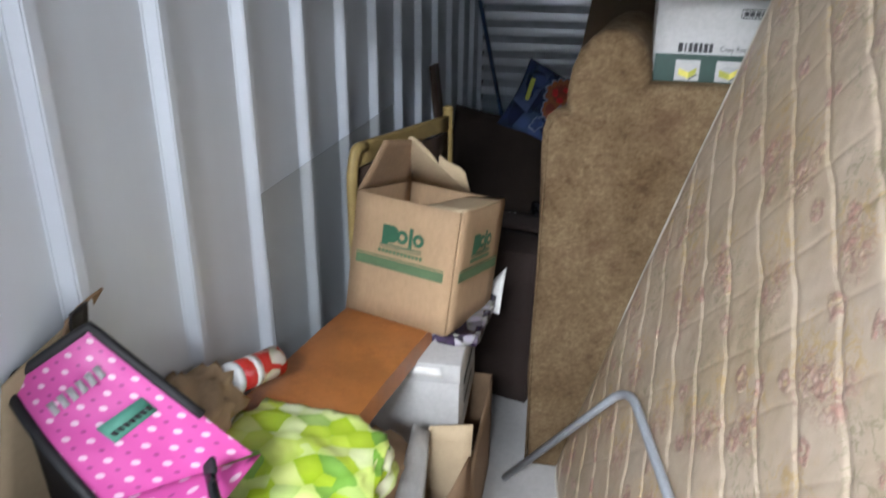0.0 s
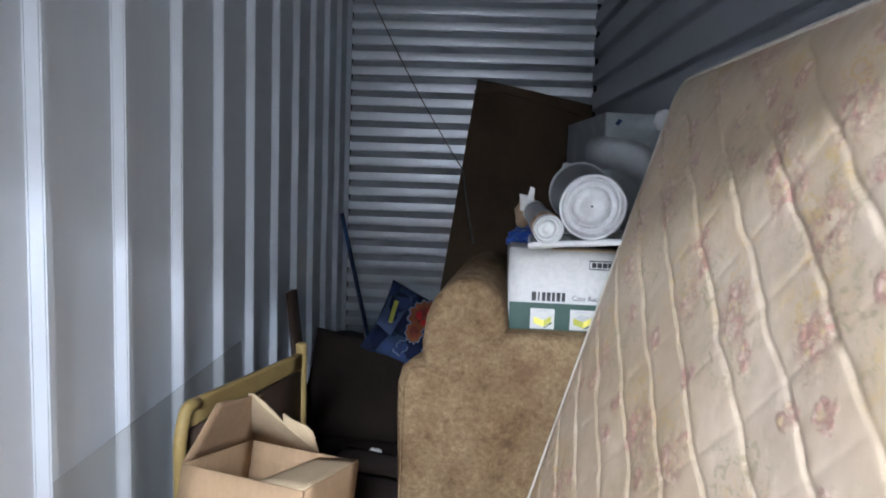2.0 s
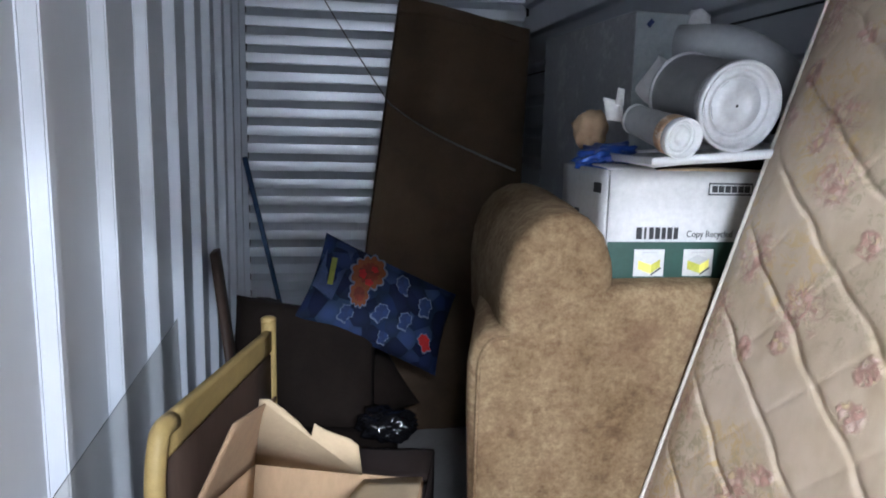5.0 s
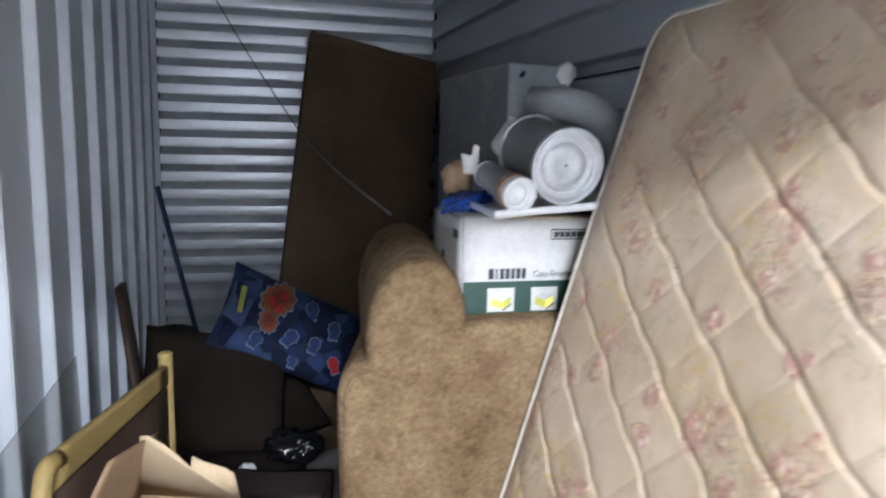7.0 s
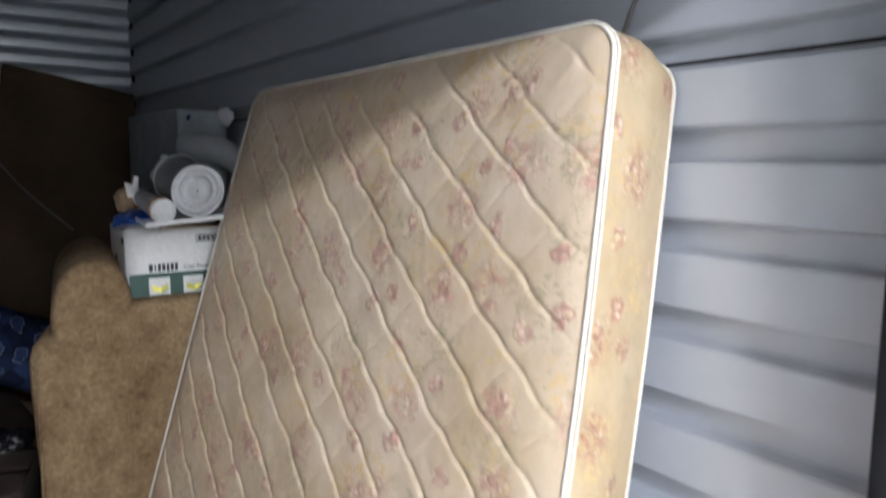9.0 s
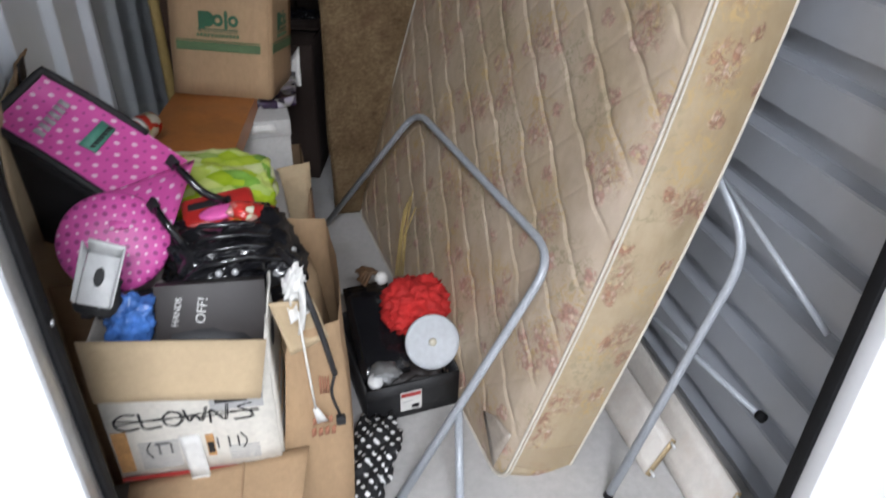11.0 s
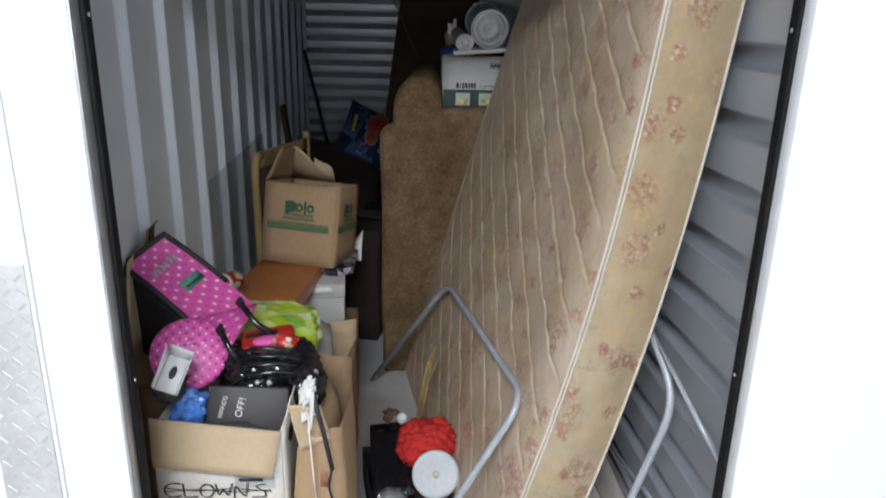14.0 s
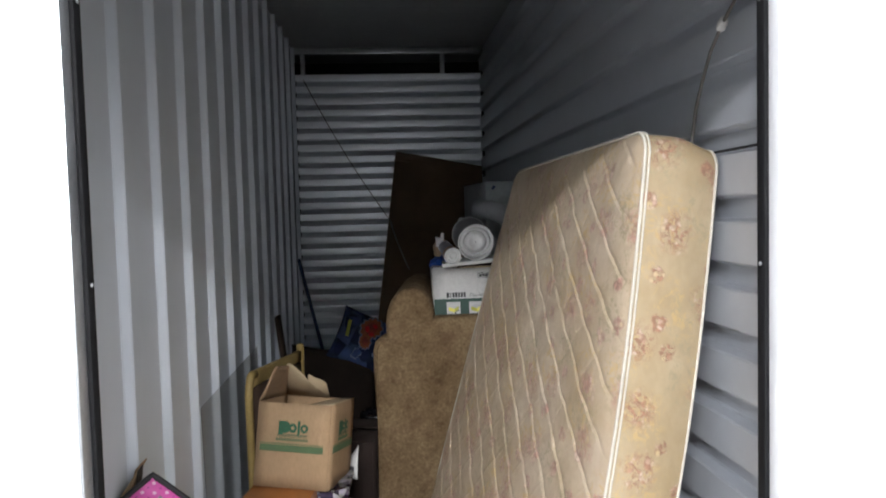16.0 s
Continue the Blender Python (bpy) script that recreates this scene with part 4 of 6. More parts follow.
dp = thing("duct_elbow", Matrix(), "grey plastic pipe elbow lying behind the cans", "pipe")
part("pipe", tube(bent([(0.39, 2.26, 1.74), (0.47, 2.17, 1.735), (0.55, 2.12, 1.67), (0.57, 2.10, 1.58)], 0.07), 0.045, 20), M["grey_plastic"], dp, "", None, 60)
part("collar", lathe([(0.050, 0), (0.052, 0.01), (0.052, 0.03), (0.04, 0.031)], 24), M["black_matt"], dp, "", pose(0.572, 2.098, 1.555, 0, 0, 0), 40)
whole("foam_block", lump(0.11, 0.09, 0.10, 12, 0.15, 2, 0.7, 3), M["black_matt"], pose(0.53, 2.17, 1.40), "dark cloth bundle under the pipe elbow", "bundle", smooth=40)


# ---- far left corner ----
pl = thing("fish_cushion", frame_of((-0.125, 3.72, 0.81), (0.87, 0.10, -0.44), (0.20, 0.30, 0.38)), "dark blue cushion printed with an orange fish, tilted on the pile", "cushion")


def pillow(w, h, t, seed, n=26):
    bm = bmesh.new()
    sides = []
    for s in (1, -1):
        g = []
        for j in range(n + 1):
            for i in range(n + 1):
                u, v = 2 * i / n - 1, 2 * j / n - 1
                k = (1 - abs(u) ** 3.2) * (1 - abs(v) ** 3.2)
                z = s * t / 2 * max(0, k) ** 0.5 * (1 + 0.15 * noise.noise(Vector((u * 2.5, v * 2.5, seed))))
                g.append(bm.verts.new((u * w / 2 * (1 - 0.05 * (1 - v * v)), v * h / 2 * (1 - 0.05 * (1 - u * u)), z)))
        sides.append(g)
    q = n + 1
    for s, g in zip((1, -1), sides):
        for j in range(n):
            for i in range(n):
                k = j * q + i
                f = (g[k], g[k + 1], g[k + q + 1], g[k + q])
                bm.faces.new(f if s > 0 else f[::-1])
    bmesh.ops.remove_doubles(bm, verts=bm.verts[:], dist=0.0005)
    return bm


part("cover", pillow(0.66, 0.40, 0.14, 3), M["sea"], pl, "", None, 70)


def lobed(r0, lobes, depth, sx, sy, z0, z1, seed):
    """A flat scalloped print patch."""
    bm = bmesh.new()
    n = 72
    vs = []
    for i in range(n):
        a = 2 * math.pi * i / n
        r = r0 * (1 - depth + depth * abs(math.sin(a * lobes / 2 + seed)) + 0.12 * math.sin(a * 2 + seed))
        vs.append(bm.verts.new((r * math.cos(a) * sx, r * math.sin(a) * sy, z0)))
    f = bm.faces.new(vs)
    r = bmesh.ops.extrude_face_region(bm, geom=[f])
    bmesh.ops.translate(bm, verts=[v for v in r["geom"] if isinstance(v, bmesh.types.BMVert)], vec=(0, 0, z1 - z0))
    bmesh.ops.recalc_face_normals(bm, faces=bm.faces[:])
    return bm


def big_fish(x, y):
    """Large orange fish: pale scalloped edge, orange body, red markings, trailing tail."""
    for dx, dy, r, sx, sy, seed in ((0.0, 0.045, 0.085, 0.85, 1.0, 0.4), (-0.012, -0.06, 0.050, 0.75, 1.25, 1.7)):
        for k, mm, z in ((1.13, "sea_edge", 0.0), (1.0, "sea_orange", 0.0014), (0.62, "sea_red", 0.0028)):
            part("fish_print", lobed(r * k, 11, 0.20, sx, sy, z, z + 0.0016, seed), M[mm], pl, "", pose(x + dx, y + dy, 0.070, 0, 0, 8), None)
    for dx, dy, rr in ((0.02, 0.07, 0.016), (-0.025, 0.03, 0.02), (0.012, 0.005, 0.018)):
        part("fish_print", lobed(rr, 5, 0.3, 1, 1, 0.0044, 0.0056, dx * 90), M["red_cloth"], pl, "", pose(x + dx, y + dy, 0.070), None)


def fish(x, y, size, rot, body, edge):
    """A flat fish print: outline below, body over it, tail and fin."""
    for k, mm, z in ((1.16, edge, 0.0), (1.0, body, 0.0012)):
        bm = bmesh.new()
        pts = []
        for i in range(36):
            a = 2 * math.pi * i / 36
            r = 1 + 0.09 * math.sin(a * 7) + 0.06 * math.sin(a * 11 + 1)
            px, py = 0.55 * math.cos(a) * r, 0.5 * math.sin(a) * r
            if math.cos(a) < -0.80:
                px -= 0.35
                py *= 1.7
            pts.append((px * size * k * 0.5, py * size * k * 0.5))
        f = bm.faces.new([bm.verts.new((a, b, 0)) for a, b in pts])
        r = bmesh.ops.extrude_face_region(bm, geom=[f])
        bmesh.ops.translate(bm, verts=[v for v in r["geom"] if isinstance(v, bmesh.types.BMVert)], vec=(0, 0, 0.0015))
        bmesh.ops.recalc_face_normals(bm, faces=bm.faces[:])
        e = max(0.0, (1 - abs(2 * x / 0.66) ** 3.2) * (1 - abs(2 * y / 0.40) ** 3.2)) ** 0.5 * 0.07
        part("fish_print", bm, mm, pl, "", pose(x, y, e + 0.004 + z, 0, 0, rot), None)


big_fish(-0.115, 0.03)
for x, y, s, r in ((-0.01, -0.06, 0.11, 60), (0.045, 0.10, 0.11, 100), (0.10, -0.05, 0.10, 80), (-0.15, -0.12, 0.10, 70), (0.17, 0.05, 0.11, 95), (0.03, -0.15, 0.08, 85)):
    fish(x, y, s, r, M["sea_blue"], M["sea_edge"])
part("corner_print", slab((-0.315, -0.06, 0.030), (-0.225, -0.10, 0.062), (-0.20, 0.14, 0.058), (-0.30, 0.17, 0.016), 0.002, 6), M["sea_pale"], pl, "faded blue printed corner", None, 40)
part("side_print", box(0.022, 0.12, 0.002), M["olive_ink"], pl, "yellow strip of lettering", pose(-0.262, 0.02, 0.060, 0, -22, 8), None)
fish(0.21, -0.10, 0.10, 120, M["red_cloth"], M["sea_edge"])


def cushion_thing(name, w, h, t, m, mat, label, seed):
    c = whole(name, pillow(w, h, t, seed, 18), mat, m, label, "cushion", "brown cushions", smooth=70)
    return c


cushion_thing("seat_cushion", 0.60, 0.55, 0.20, pose(-0.44, 3.55, 0.60, 55, 10, 8), M["dark_cloth"], "dark brown sofa cushion tipped against the pile", 4)
cushion_thing("seat_cushion", 0.62, 0.60, 0.22, pose(-0.42, 3.15, 0.30, 12, 0, -8), M["dark_cloth"], "dark brown sofa cushion at the bottom of the pile", 6)
cushion_thing("seat_cushion", 0.60, 0.55, 0.22, pose(-0.30, 3.95, 0.40, 20, -6, 14), M["dark_cloth"], "dark brown sofa cushion under the fish cushion", 8)
cushion_thing("seat_cushion", 0.62, 0.60, 0.24, pose(-0.38, 3.78, 0.14, 0, 0, 3), M["dark_cloth"], "dark brown sofa cushion on the concrete floor", 9)
whole("black_sack", lump(0.10, 0.09, 0.05, 21, 0.4, 2.5, 0.2, 4), M["black_gloss"], pose(-0.14, 3.25, 0.47), "shiny black plastic sack among the cushions", "sack", smooth=50)
whole("black_sack", lump(0.09, 0.08, 0.06, 22, 0.4, 2.5, 0.2, 3), M["black_matt"], pose(-0.66, 4.25, 0.66), "black sack in the back corner", "sack", smooth=50)
whole("seat_cushion", pillow(0.26, 0.34, 0.30, 12, 14), M["dark_cloth"], pose(-0.62, 4.3, 0.42, 80, 0, 10), "dark cushion wedged in the back corner", "cushion", "brown cushions", smooth=70)
carton("low_carton", pose(-0.50, 2.42, 0.0, 0, 0, -14), 0.36, 0.42, 0.60, M["mauve_card"], M["mauve_card"], "closed mauve-brown carton behind the fruit carton", [("front", 0.20, -88), ("back", 0.20, -88)])
whole("paper_scrap", lump(0.03, 0.02, 0.04, 31, 0.5, 3, 0.3, 3), M["paper"], pose(-0.32, 3.0, 0.50, 20, 30, 0), "scrap of white paper on the cushions", "paper", smooth=30)
bk = thing("broom", Matrix(), "broom with a dark blue handle leaning in the back corner", "broom")
part("handle", tube([(-0.745, 4.40, 1.40), (-0.60, 4.55, 0.66), (-0.52, 4.60, 0.30)], 0.013, 10), M["blue_stick"], bk, "", None, 60)
part("head", span(-0.60, -0.42, 4.55, 4.63, 0.0, 0.30, 0.02), M["black_matt"], bk)
db = thing("wooden_plank", Matrix(), "dark brown wooden board leaning on the ribbed wall", "board")
part("board", slab((-0.60, 3.12, 0.0), (-0.60, 3.30, 0.0), (-0.735, 3.30, 1.125), (-0.735, 3.19, 1.125), 0.02, 2), M["dark_wood"], db)
cb = thing("hanging_cable", Matrix(), "thin grey cable strung from the back wall down to the sofa", "cable")
pts = [Vector((-0.69, 4.66, 2.82)).lerp(Vector((-0.03, 4.40, 1.68)), i / 10) + Vector((0, 0, -0.05 * math.sin(math.pi * i / 10))) for i in range(11)]
pts += [Vector((-0.03, 4.40, 1.68)).lerp(Vector((0.055, 2.35, 1.46)), i / 8) + Vector((0, 0, -0.02 * math.sin(math.pi * i / 8))) for i in range(1, 9)]
part("cord", tube(pts, 0.0034, 8), M["cable"], cb, "", None, 60)
rc = thing("wall_cord", Matrix(), "pale cord with a white knot hanging down the ribbed wall", "cord")
part("cord", tube([(0.765, 0.36, 2.75), (0.755, 0.40, 2.34), (0.748, 0.43, 2.188), (0.748, 0.50, 2.145), (0.748, 0.56, 2.095), (0.752, 0.61, 2.04), (0.756, 0.66, 1.975), (0.765, 0.71, 1.88), (0.768, 0.74, 1.5)], 0.0045, 8), M["cable"], rc, "", None, 60)
part("knot", lump(0.011, 0.011, 0.018, 41, 0.3, 3, 0.2, 3), M["paper"], rc, "white tape knot", pose(0.748, 0.497, 2.146, 0, 20, 0), 50)


# ---- yellow bed end, fruit carton and the stack below it ----
ye = thing("bed_end", Matrix(), "yellow painted wooden bed end leaning on the wall", "bed end")
A, B2 = Vector((-0.642, 1.87, 1.075)), Vector((-0.512, 2.545, 1.042))
foot = Vector((-0.03, 0, 0))
part("post", tube(bent([A + Vector((0.005, 0.0, -1.07)), A + Vector((0.0, 0.0, -0.08)), A + Vector((0.004, 0.03, -0.012)), A + Vector((0.014, 0.075, -0.015))], 0.06), 0.0165, 12), M["yellow_wood"], ye, "", None, 60)
part("post", tube([B2 + Vector((0.0, 0, -1.04)), B2 + Vector((0, 0, 0.025))], 0.0185, 12), M["yellow_wood"], ye, "", None, 60)
part("cap", lathe([(0.015, 0), (0.0195, 0.003), (0.0195, 0.009), (0.012, 0.014)], 16), M["yellow_wood"], ye, "", Matrix.Translation(B2 + Vector((0, 0, 0.02))), 50)
part("top_rail", slab(A + Vector((0, 0.03, -0.066)), B2 + Vector((0, -0.02, -0.048)), B2 + Vector((0, -0.02, 0.002)), A + Vector((0.008, 0.05, 0.0)), 0.017, 8, 0.0), M["yellow_wood"], ye, "", None, 40)
part("panel", slab(A + Vector((0, 0.02, -0.95)), B2 + Vector((0, -0.02, -0.95)), B2 + Vector((0, -0.02, -0.058)), A + Vector((0, 0.03, -0.074)), 0.012, 4), M["dark_wood"], ye, "dark brown inner panel")

fc = carton("fruit_carton", Matrix(((0.9695, 0.2305, 0.0828, -0.597), (-0.2411, 0.9577, 0.1569, 1.668), (-0.0431, -0.1721, 0.9841, 0.680), (0, 0, 0, 1))), 0.301, 0.30, 0.324, M["card"], M["card_in"], "open brown fruit carton with green print on a file box", [], 0.006)
part("flap", slab((0.0, 0.29, 0.326), (0.0, 0.0, 0.326), (0.046, 0.03, 0.462), (0.040, 0.25, 0.458), 0.004, 6, 0.004, 2, 0.004), M["card_dark"], fc, "", None, 40)
part("flap", torn_sheet((0.0, 0.292, 0.326), (1, 0, 0), (0.0, -0.62, 0.78), [(0.0, 0.0), (0.195, 0.0), (0.192, 0.080), (0.178, 0.096), (0.140, 0.112), (0.120, 0.128), (0.112, 0.092), (0.094, 0.128), (0.072, 0.158), (0.050, 0.180), (0.034, 0.178), (0.016, 0.08)], 0.004), M["card_in"], fc, "torn pale flap leaning inwards", None, 40)
part("flap_crease", torn_sheet((0.012, 0.2475, 0.384), (1, 0.02, -0.04), (0.0, -0.62, 0.78), [(0.0, 0.0), (0.17, 0.004), (0.17, 0.007), (0.0, 0.0035)], 0.0015), M["card"], fc, "", None, None)
part("flap", slab((0.301, 0.0, 0.326), (0.301, 0.298, 0.326), (0.20, 0.285, 0.318), (0.175, 0.02, 0.310), 0.004, 6, 0.004, 7, 0.004), M["card_in"], fc, "", None, 40)


def fruit_print(m, scale, on):
    """The maker's mark as plain shapes, with a strip of bars and a broad band."""
    p = lambda w, h, x, z, mm: bar("print", w * scale, h, mm, on, m @ pose(x * scale, z, 0, 0, 0, 0), 0.0008)
    part("print", join(box(0.020 * scale, 0.050, 0.0008)), M["green_ink"], on, "", m @ pose(-0.048 * scale, 0.105, 0), None)
    for x, r in ((-0.030, 0.022), (0.002, 0.017), (0.050, 0.016)):
        bm = lathe([(r, 0), (r, 0.0008)], 24)
        part("print", bm, M["green_ink"], on, "", m @ Matrix.Diagonal((scale, 1.05, 1, 1)) @ pose(x, 0.100 if r < 0.02 else 0.102, 0.0002), None)
        if r > 0.02:
            continue
        bm = lathe([(r * 0.42, 0), (r * 0.42, 0.0016)], 18)
        part("print", bm, M["card"], on, "", m @ Matrix.Diagonal((scale, 1.05, 1, 1)) @ pose(x, 0.100 if r < 0.02 else 0.102, 0.0002), None)
    p(0.010, 0.052, 0.027, 0.107, M["green_ink"])
    p(0.125, 0.0035, 0.0, 0.078, M["green_ink"])
    p(0.125, 0.002, 0.0, 0.0715, M["green_ink"])
    for i in range(12):
        p(0.0085, 0.010, -0.062 + i * 0.0113, 0.060, M["green_soft"])
    p(0.265, 0.026, 0.0, 0.026, M["green_soft"])
    p(0.265, 0.003, 0.0, 0.0435, M["green_soft"])


fruit_print(pose(0.148, -0.0065, 0.125, 90, 0, 0), 0.98, face_of(fc))
fruit_print(pose(0.3075, 0.150, 0.125, 90, 0, 90), 0.95, face_of(fc, "side_panel", 1))

ot = thing("leather_cushion", Matrix(), "orange-brown leather seat pad lying on the pile", "seat pad")
b = slab((-0.665, 1.17, 0.652), (-0.415, 1.09, 0.652), (-0.345, 1.66, 0.640), (-0.60, 1.74, 0.640), 0.055, 12, 0.008, 2, 0.006)
bmesh.ops.bevel(b, geom=[e for e in b.edges if e.calc_face_angle(0) > 1.0], offset=0.018, segments=4, affect="EDGES")
part("pad", b, M["leather"], ot, "", None, 60)
fb = thing("file_box", pose(-0.542, 1.515, 0.350, 0, 0, 4), "white cardboard file box with a lid and dark print", "box")
part("box_body", span(0, 0.29, 0.01, 0.40, 0, 0.26, 0.004), M["card_white"], fb)
part("lid", span(-0.004, 0.294, 0.0, 0.404, 0.215, 0.272, 0.005), M["card_white"], fb)
part("lid_tab", slab((0.15, -0.004, 0.235), (0.25, -0.004, 0.235), (0.24, -0.003, 0.262), (0.16, -0.003, 0.262), 0.003, 2), M["paper"], fb)
for i, (w, z) in enumerate(((0.20, 0.16), (0.24, 0.125), (0.16, 0.09), (0.22, 0.055))):
    part("print", box(w, 0.014, 0.001), M["grey_ink"] if i % 2 else M["black_ink"], face_of(fb, "box_body"), "", pose(0.2915, 0.20, z, 90, 0, 90), None)
carton("open_carton", pose(-0.55, 1.50, 0.0, 0, 0, 2), 0.34, 0.44, 0.347, M["card_dark"], M["card_in"], "worn brown carton carrying the file box", [])
whole("printed_scarf", slab((-0.50, 1.66, 0.628), (-0.225, 1.62, 0.625), (-0.215, 1.95, 0.622), (-0.50, 1.97, 0.622), 0.030, 16, 0.012, 5, 0.035), M["purple_cloth"], Matrix(), "crumpled dark purple printed scarf under the fruit carton", "scarf", smooth=50)
whole("paper_scrap", slab((-0.235, 1.90, 0.60), (-0.205, 1.86, 0.61), (-0.20, 1.93, 0.73), (-0.235, 1.95, 0.67), 0.003, 4, 0.004, 3, 0.01), M["paper"], Matrix(), "white paper sticking up beside the fruit carton", "paper", smooth=40)
# open carton with a white lining in front of the file box
pcn = thing("pale_carton", Matrix(), "open brown and white carton with standing flaps", "box")
part("back_flap", slab((-0.335, 1.42, 0.28), (-0.205, 1.45, 0.26), (-0.202, 1.47, 0.50), (-0.305, 1.44, 0.50), 0.005, 5, 0.004, 2, 0.004), M["card_in"], pcn, "", None, 40)
part("side_panel", slab((-0.20, 1.06, 0.0), (-0.20, 1.45, 0.0), (-0.205, 1.45, 0.42), (-0.235, 1.06, 0.47), 0.005, 6, 0.006, 3, 0.004), M["card_dark"], pcn, "", None, 40)
part("lining", slab((-0.330, 1.05, 0.36), (-0.245, 1.08, 0.30), (-0.300, 1.42, 0.50), (-0.335, 1.40, 0.53), 0.004, 6, 0.010, 3, 0.006), M["card_white"], pcn, "white inner flap", None, 40)
part("front_panel", slab((-0.62, 1.05, 0.0), (-0.20, 1.05, 0.0), (-0.20, 1.05, 0.36), (-0.62, 1.05, 0.36), 0.005, 4, 0.004), M["card_dark"], pcn, "", None, 40)
part("bottom_panel", span(-0.62, -0.21, 1.055, 1.45, 0.0, 0.006), M["card_in"], pcn)
part("side_panel", slab((-0.62, 1.45, 0.0), (-0.62, 1.06, 0.0), (-0.62, 1.06, 0.45), (-0.62, 1.45, 0.45), 0.005, 4), M["card_dark"], pcn, "", None, 40)
whole("wrapping_paper", lump(0.13, 0.16, 0.26, 61, 0.15, 2, 0.6, 4), M["tan_paper"], pose(-0.45, 1.26, 0.265), "crumpled tan wrapping paper filling the pale carton", "bundle", smooth=50)
lb = thing("lime_bag", pose(-0.475, 1.055, 0.630, 0, 4, -6), "shiny lime green printed plastic bag, stuffed", "bag")
part("bag", lump(0.175, 0.145, 0.080, 14, 0.13, 2.2, 0.5, 5), M["lime"], lb, "", None, 60)
part("seam", tube([(-0.12, -0.13, 0.02), (0, -0.14, 0.035), (0.12, -0.125, 0.02)], 0.004, 8), M["lime"], lb)
st_ = thing("snack_tube", frame_of((-0.655, 1.15, 0.758), (0.9, -0.35, 0.1), (0.33, 0.92, -0.12)) @ pose(0, 0, 0, -90, 0, 0), "red and white printed cardboard tube by the wall", "tube")
part("tube_body", lathe([(0.034, 0.004), (0.034, 0.125), (0.030, 0.127)], 28), M["snack_red"], st_, "", None, 40)
part("lid", lathe([(0.028, -0.002), (0.035, 0.0), (0.036, 0.012), (0.034, 0.013)], 28), M["white_plastic"], st_, "white plastic lid", None, 40)
part("label_band", lathe([(0.0345, 0.045), (0.0345, 0.062)], 28), M["paper"], st_, "", None, 40)
whole("paper_bag", lump(0.075, 0.10, 0.07, 17, 0.35, 3, 0.3, 4), M["tan_paper"], pose(-0.69, 1.06, 0.72, 10, 0, 10), "crumpled tan paper bag against the wall", "paper bag", smooth=40)
pn = whole("clear_pane", slab((-0.725, 1.52, 0.02), (-0.725, 2.62, 0.02), (-0.744, 2.62, 1.055), (-0.744, 1.52, 1.035), 0.0015, 1), M["pane"], Matrix(), "clear plastic sheet leaning against the ribbed wall", "sheet", smooth=None)
pn.visible_shadow = False


# ---- near left stack ----
carton("tall_carton", pose(-0.775, 0.72, 0.0, 0, 0, 0), 0.30, 0.26, 0.62, M["card_dark"], M["card_in"], "tall worn brown carton against the ribbed wall", [], 0.006)
sheet = thing("cardboard_sheet", Matrix(), "torn brown cardboard sheet standing against the ribbed wall", "cardboard")
part("sheet", slab((-0.772, 0.93, 0.0), (-0.772, 0.44, 0.0), (-0.766, 0.74, 0.985), (-0.758, 0.93, 1.025), 0.005, 8, 0.004, 3, 0.006), M["card_in"], sheet, "", None, 40)
part("torn_edge", slab((-0.757, 0.94, 1.015), (-0.757, 0.85, 1.000), (-0.748, 0.86, 1.032), (-0.742, 0.95, 1.045), 0.004, 6, 0.01, 9, 0.018), M["card_dark"], sheet, "ragged brown torn edge", None, 30)
part("tape", slab((-0.751, 0.90, 0.985), (-0.751, 0.86, 0.982), (-0.742, 0.865, 1.040), (-0.740, 0.905, 1.045), 0.003, 4, 0.006, 4, 0.01), M["black_matt"], sheet, "dark tape over the torn edge", None, 30)

# pink dotted organiser: a strap panel with black binding and a round pocket
po = thing("pink_organiser", Matrix(), "pink dotted vinyl organiser bag with black binding and handles", "bag")
pa, pb2, pc2, pd = Vector((-0.790, 0.765, 0.968)), Vector((-0.698, 0.850, 1.034)), Vector((-0.474, 0.900, 0.800)), Vector((-0.602, 0.700, 0.828))


def curved_panel(a, b, c, d, bulge, n=22, grow=0.0, z=0.0):
    """A strip from edge a-b to edge d-c that arches upwards."""
    bm = bmesh.new()
    uvl = bm.loops.layers.uv.new("uv")
    st, g = {}, []
    nor = (b - a).cross(d - a).normalized()
    if nor.z < 0:
        nor = -nor
    for s in (0, 1):
        for j in range(n + 1):
            for i in range(n + 1):
                u, v = i / n * (1 + 2 * grow) - grow, j / n * (1 + 2 * grow) - grow
                p = a.lerp(b, u).lerp(d.lerp(c, u), v)
                k = bulge * math.sin(math.pi * min(1, max(0, v))) + 0.004 * noise.noise(Vector((u * 4, v * 5, 1)))
                w = bm.verts.new(p + nor * (k + z - 0.006 * s))
                st[w] = (u * (b - a).length, v * (d - a).length)
                g.append(w)
    q = n + 1
    for s in (0, 1):
        for j in range(n):
            for i in range(n):
                k = s * q * q + j * q + i
                f = (g[k], g[k + 1], g[k + q + 1], g[k + q])
                bm.faces.new(f)
    rim = [i for i in range(q)] + [j * q + n for j in range(1, q)] + [n * q + i for i in range(n - 1, -1, -1)] + [j * q for j in range(n - 1, 0, -1)]
    for k in range(len(rim)):
        x, y = rim[k], rim[(k + 1) % len(rim)]
        bm.faces.new((g[x], g[y], g[y + q * q], g[x + q * q]))
    bmesh.ops.recalc_face_normals(bm, faces=bm.faces[:])
    for f in bm.faces:
        for l in f.loops:
            l[uvl].uv = st[l.vert]
    return bm, nor


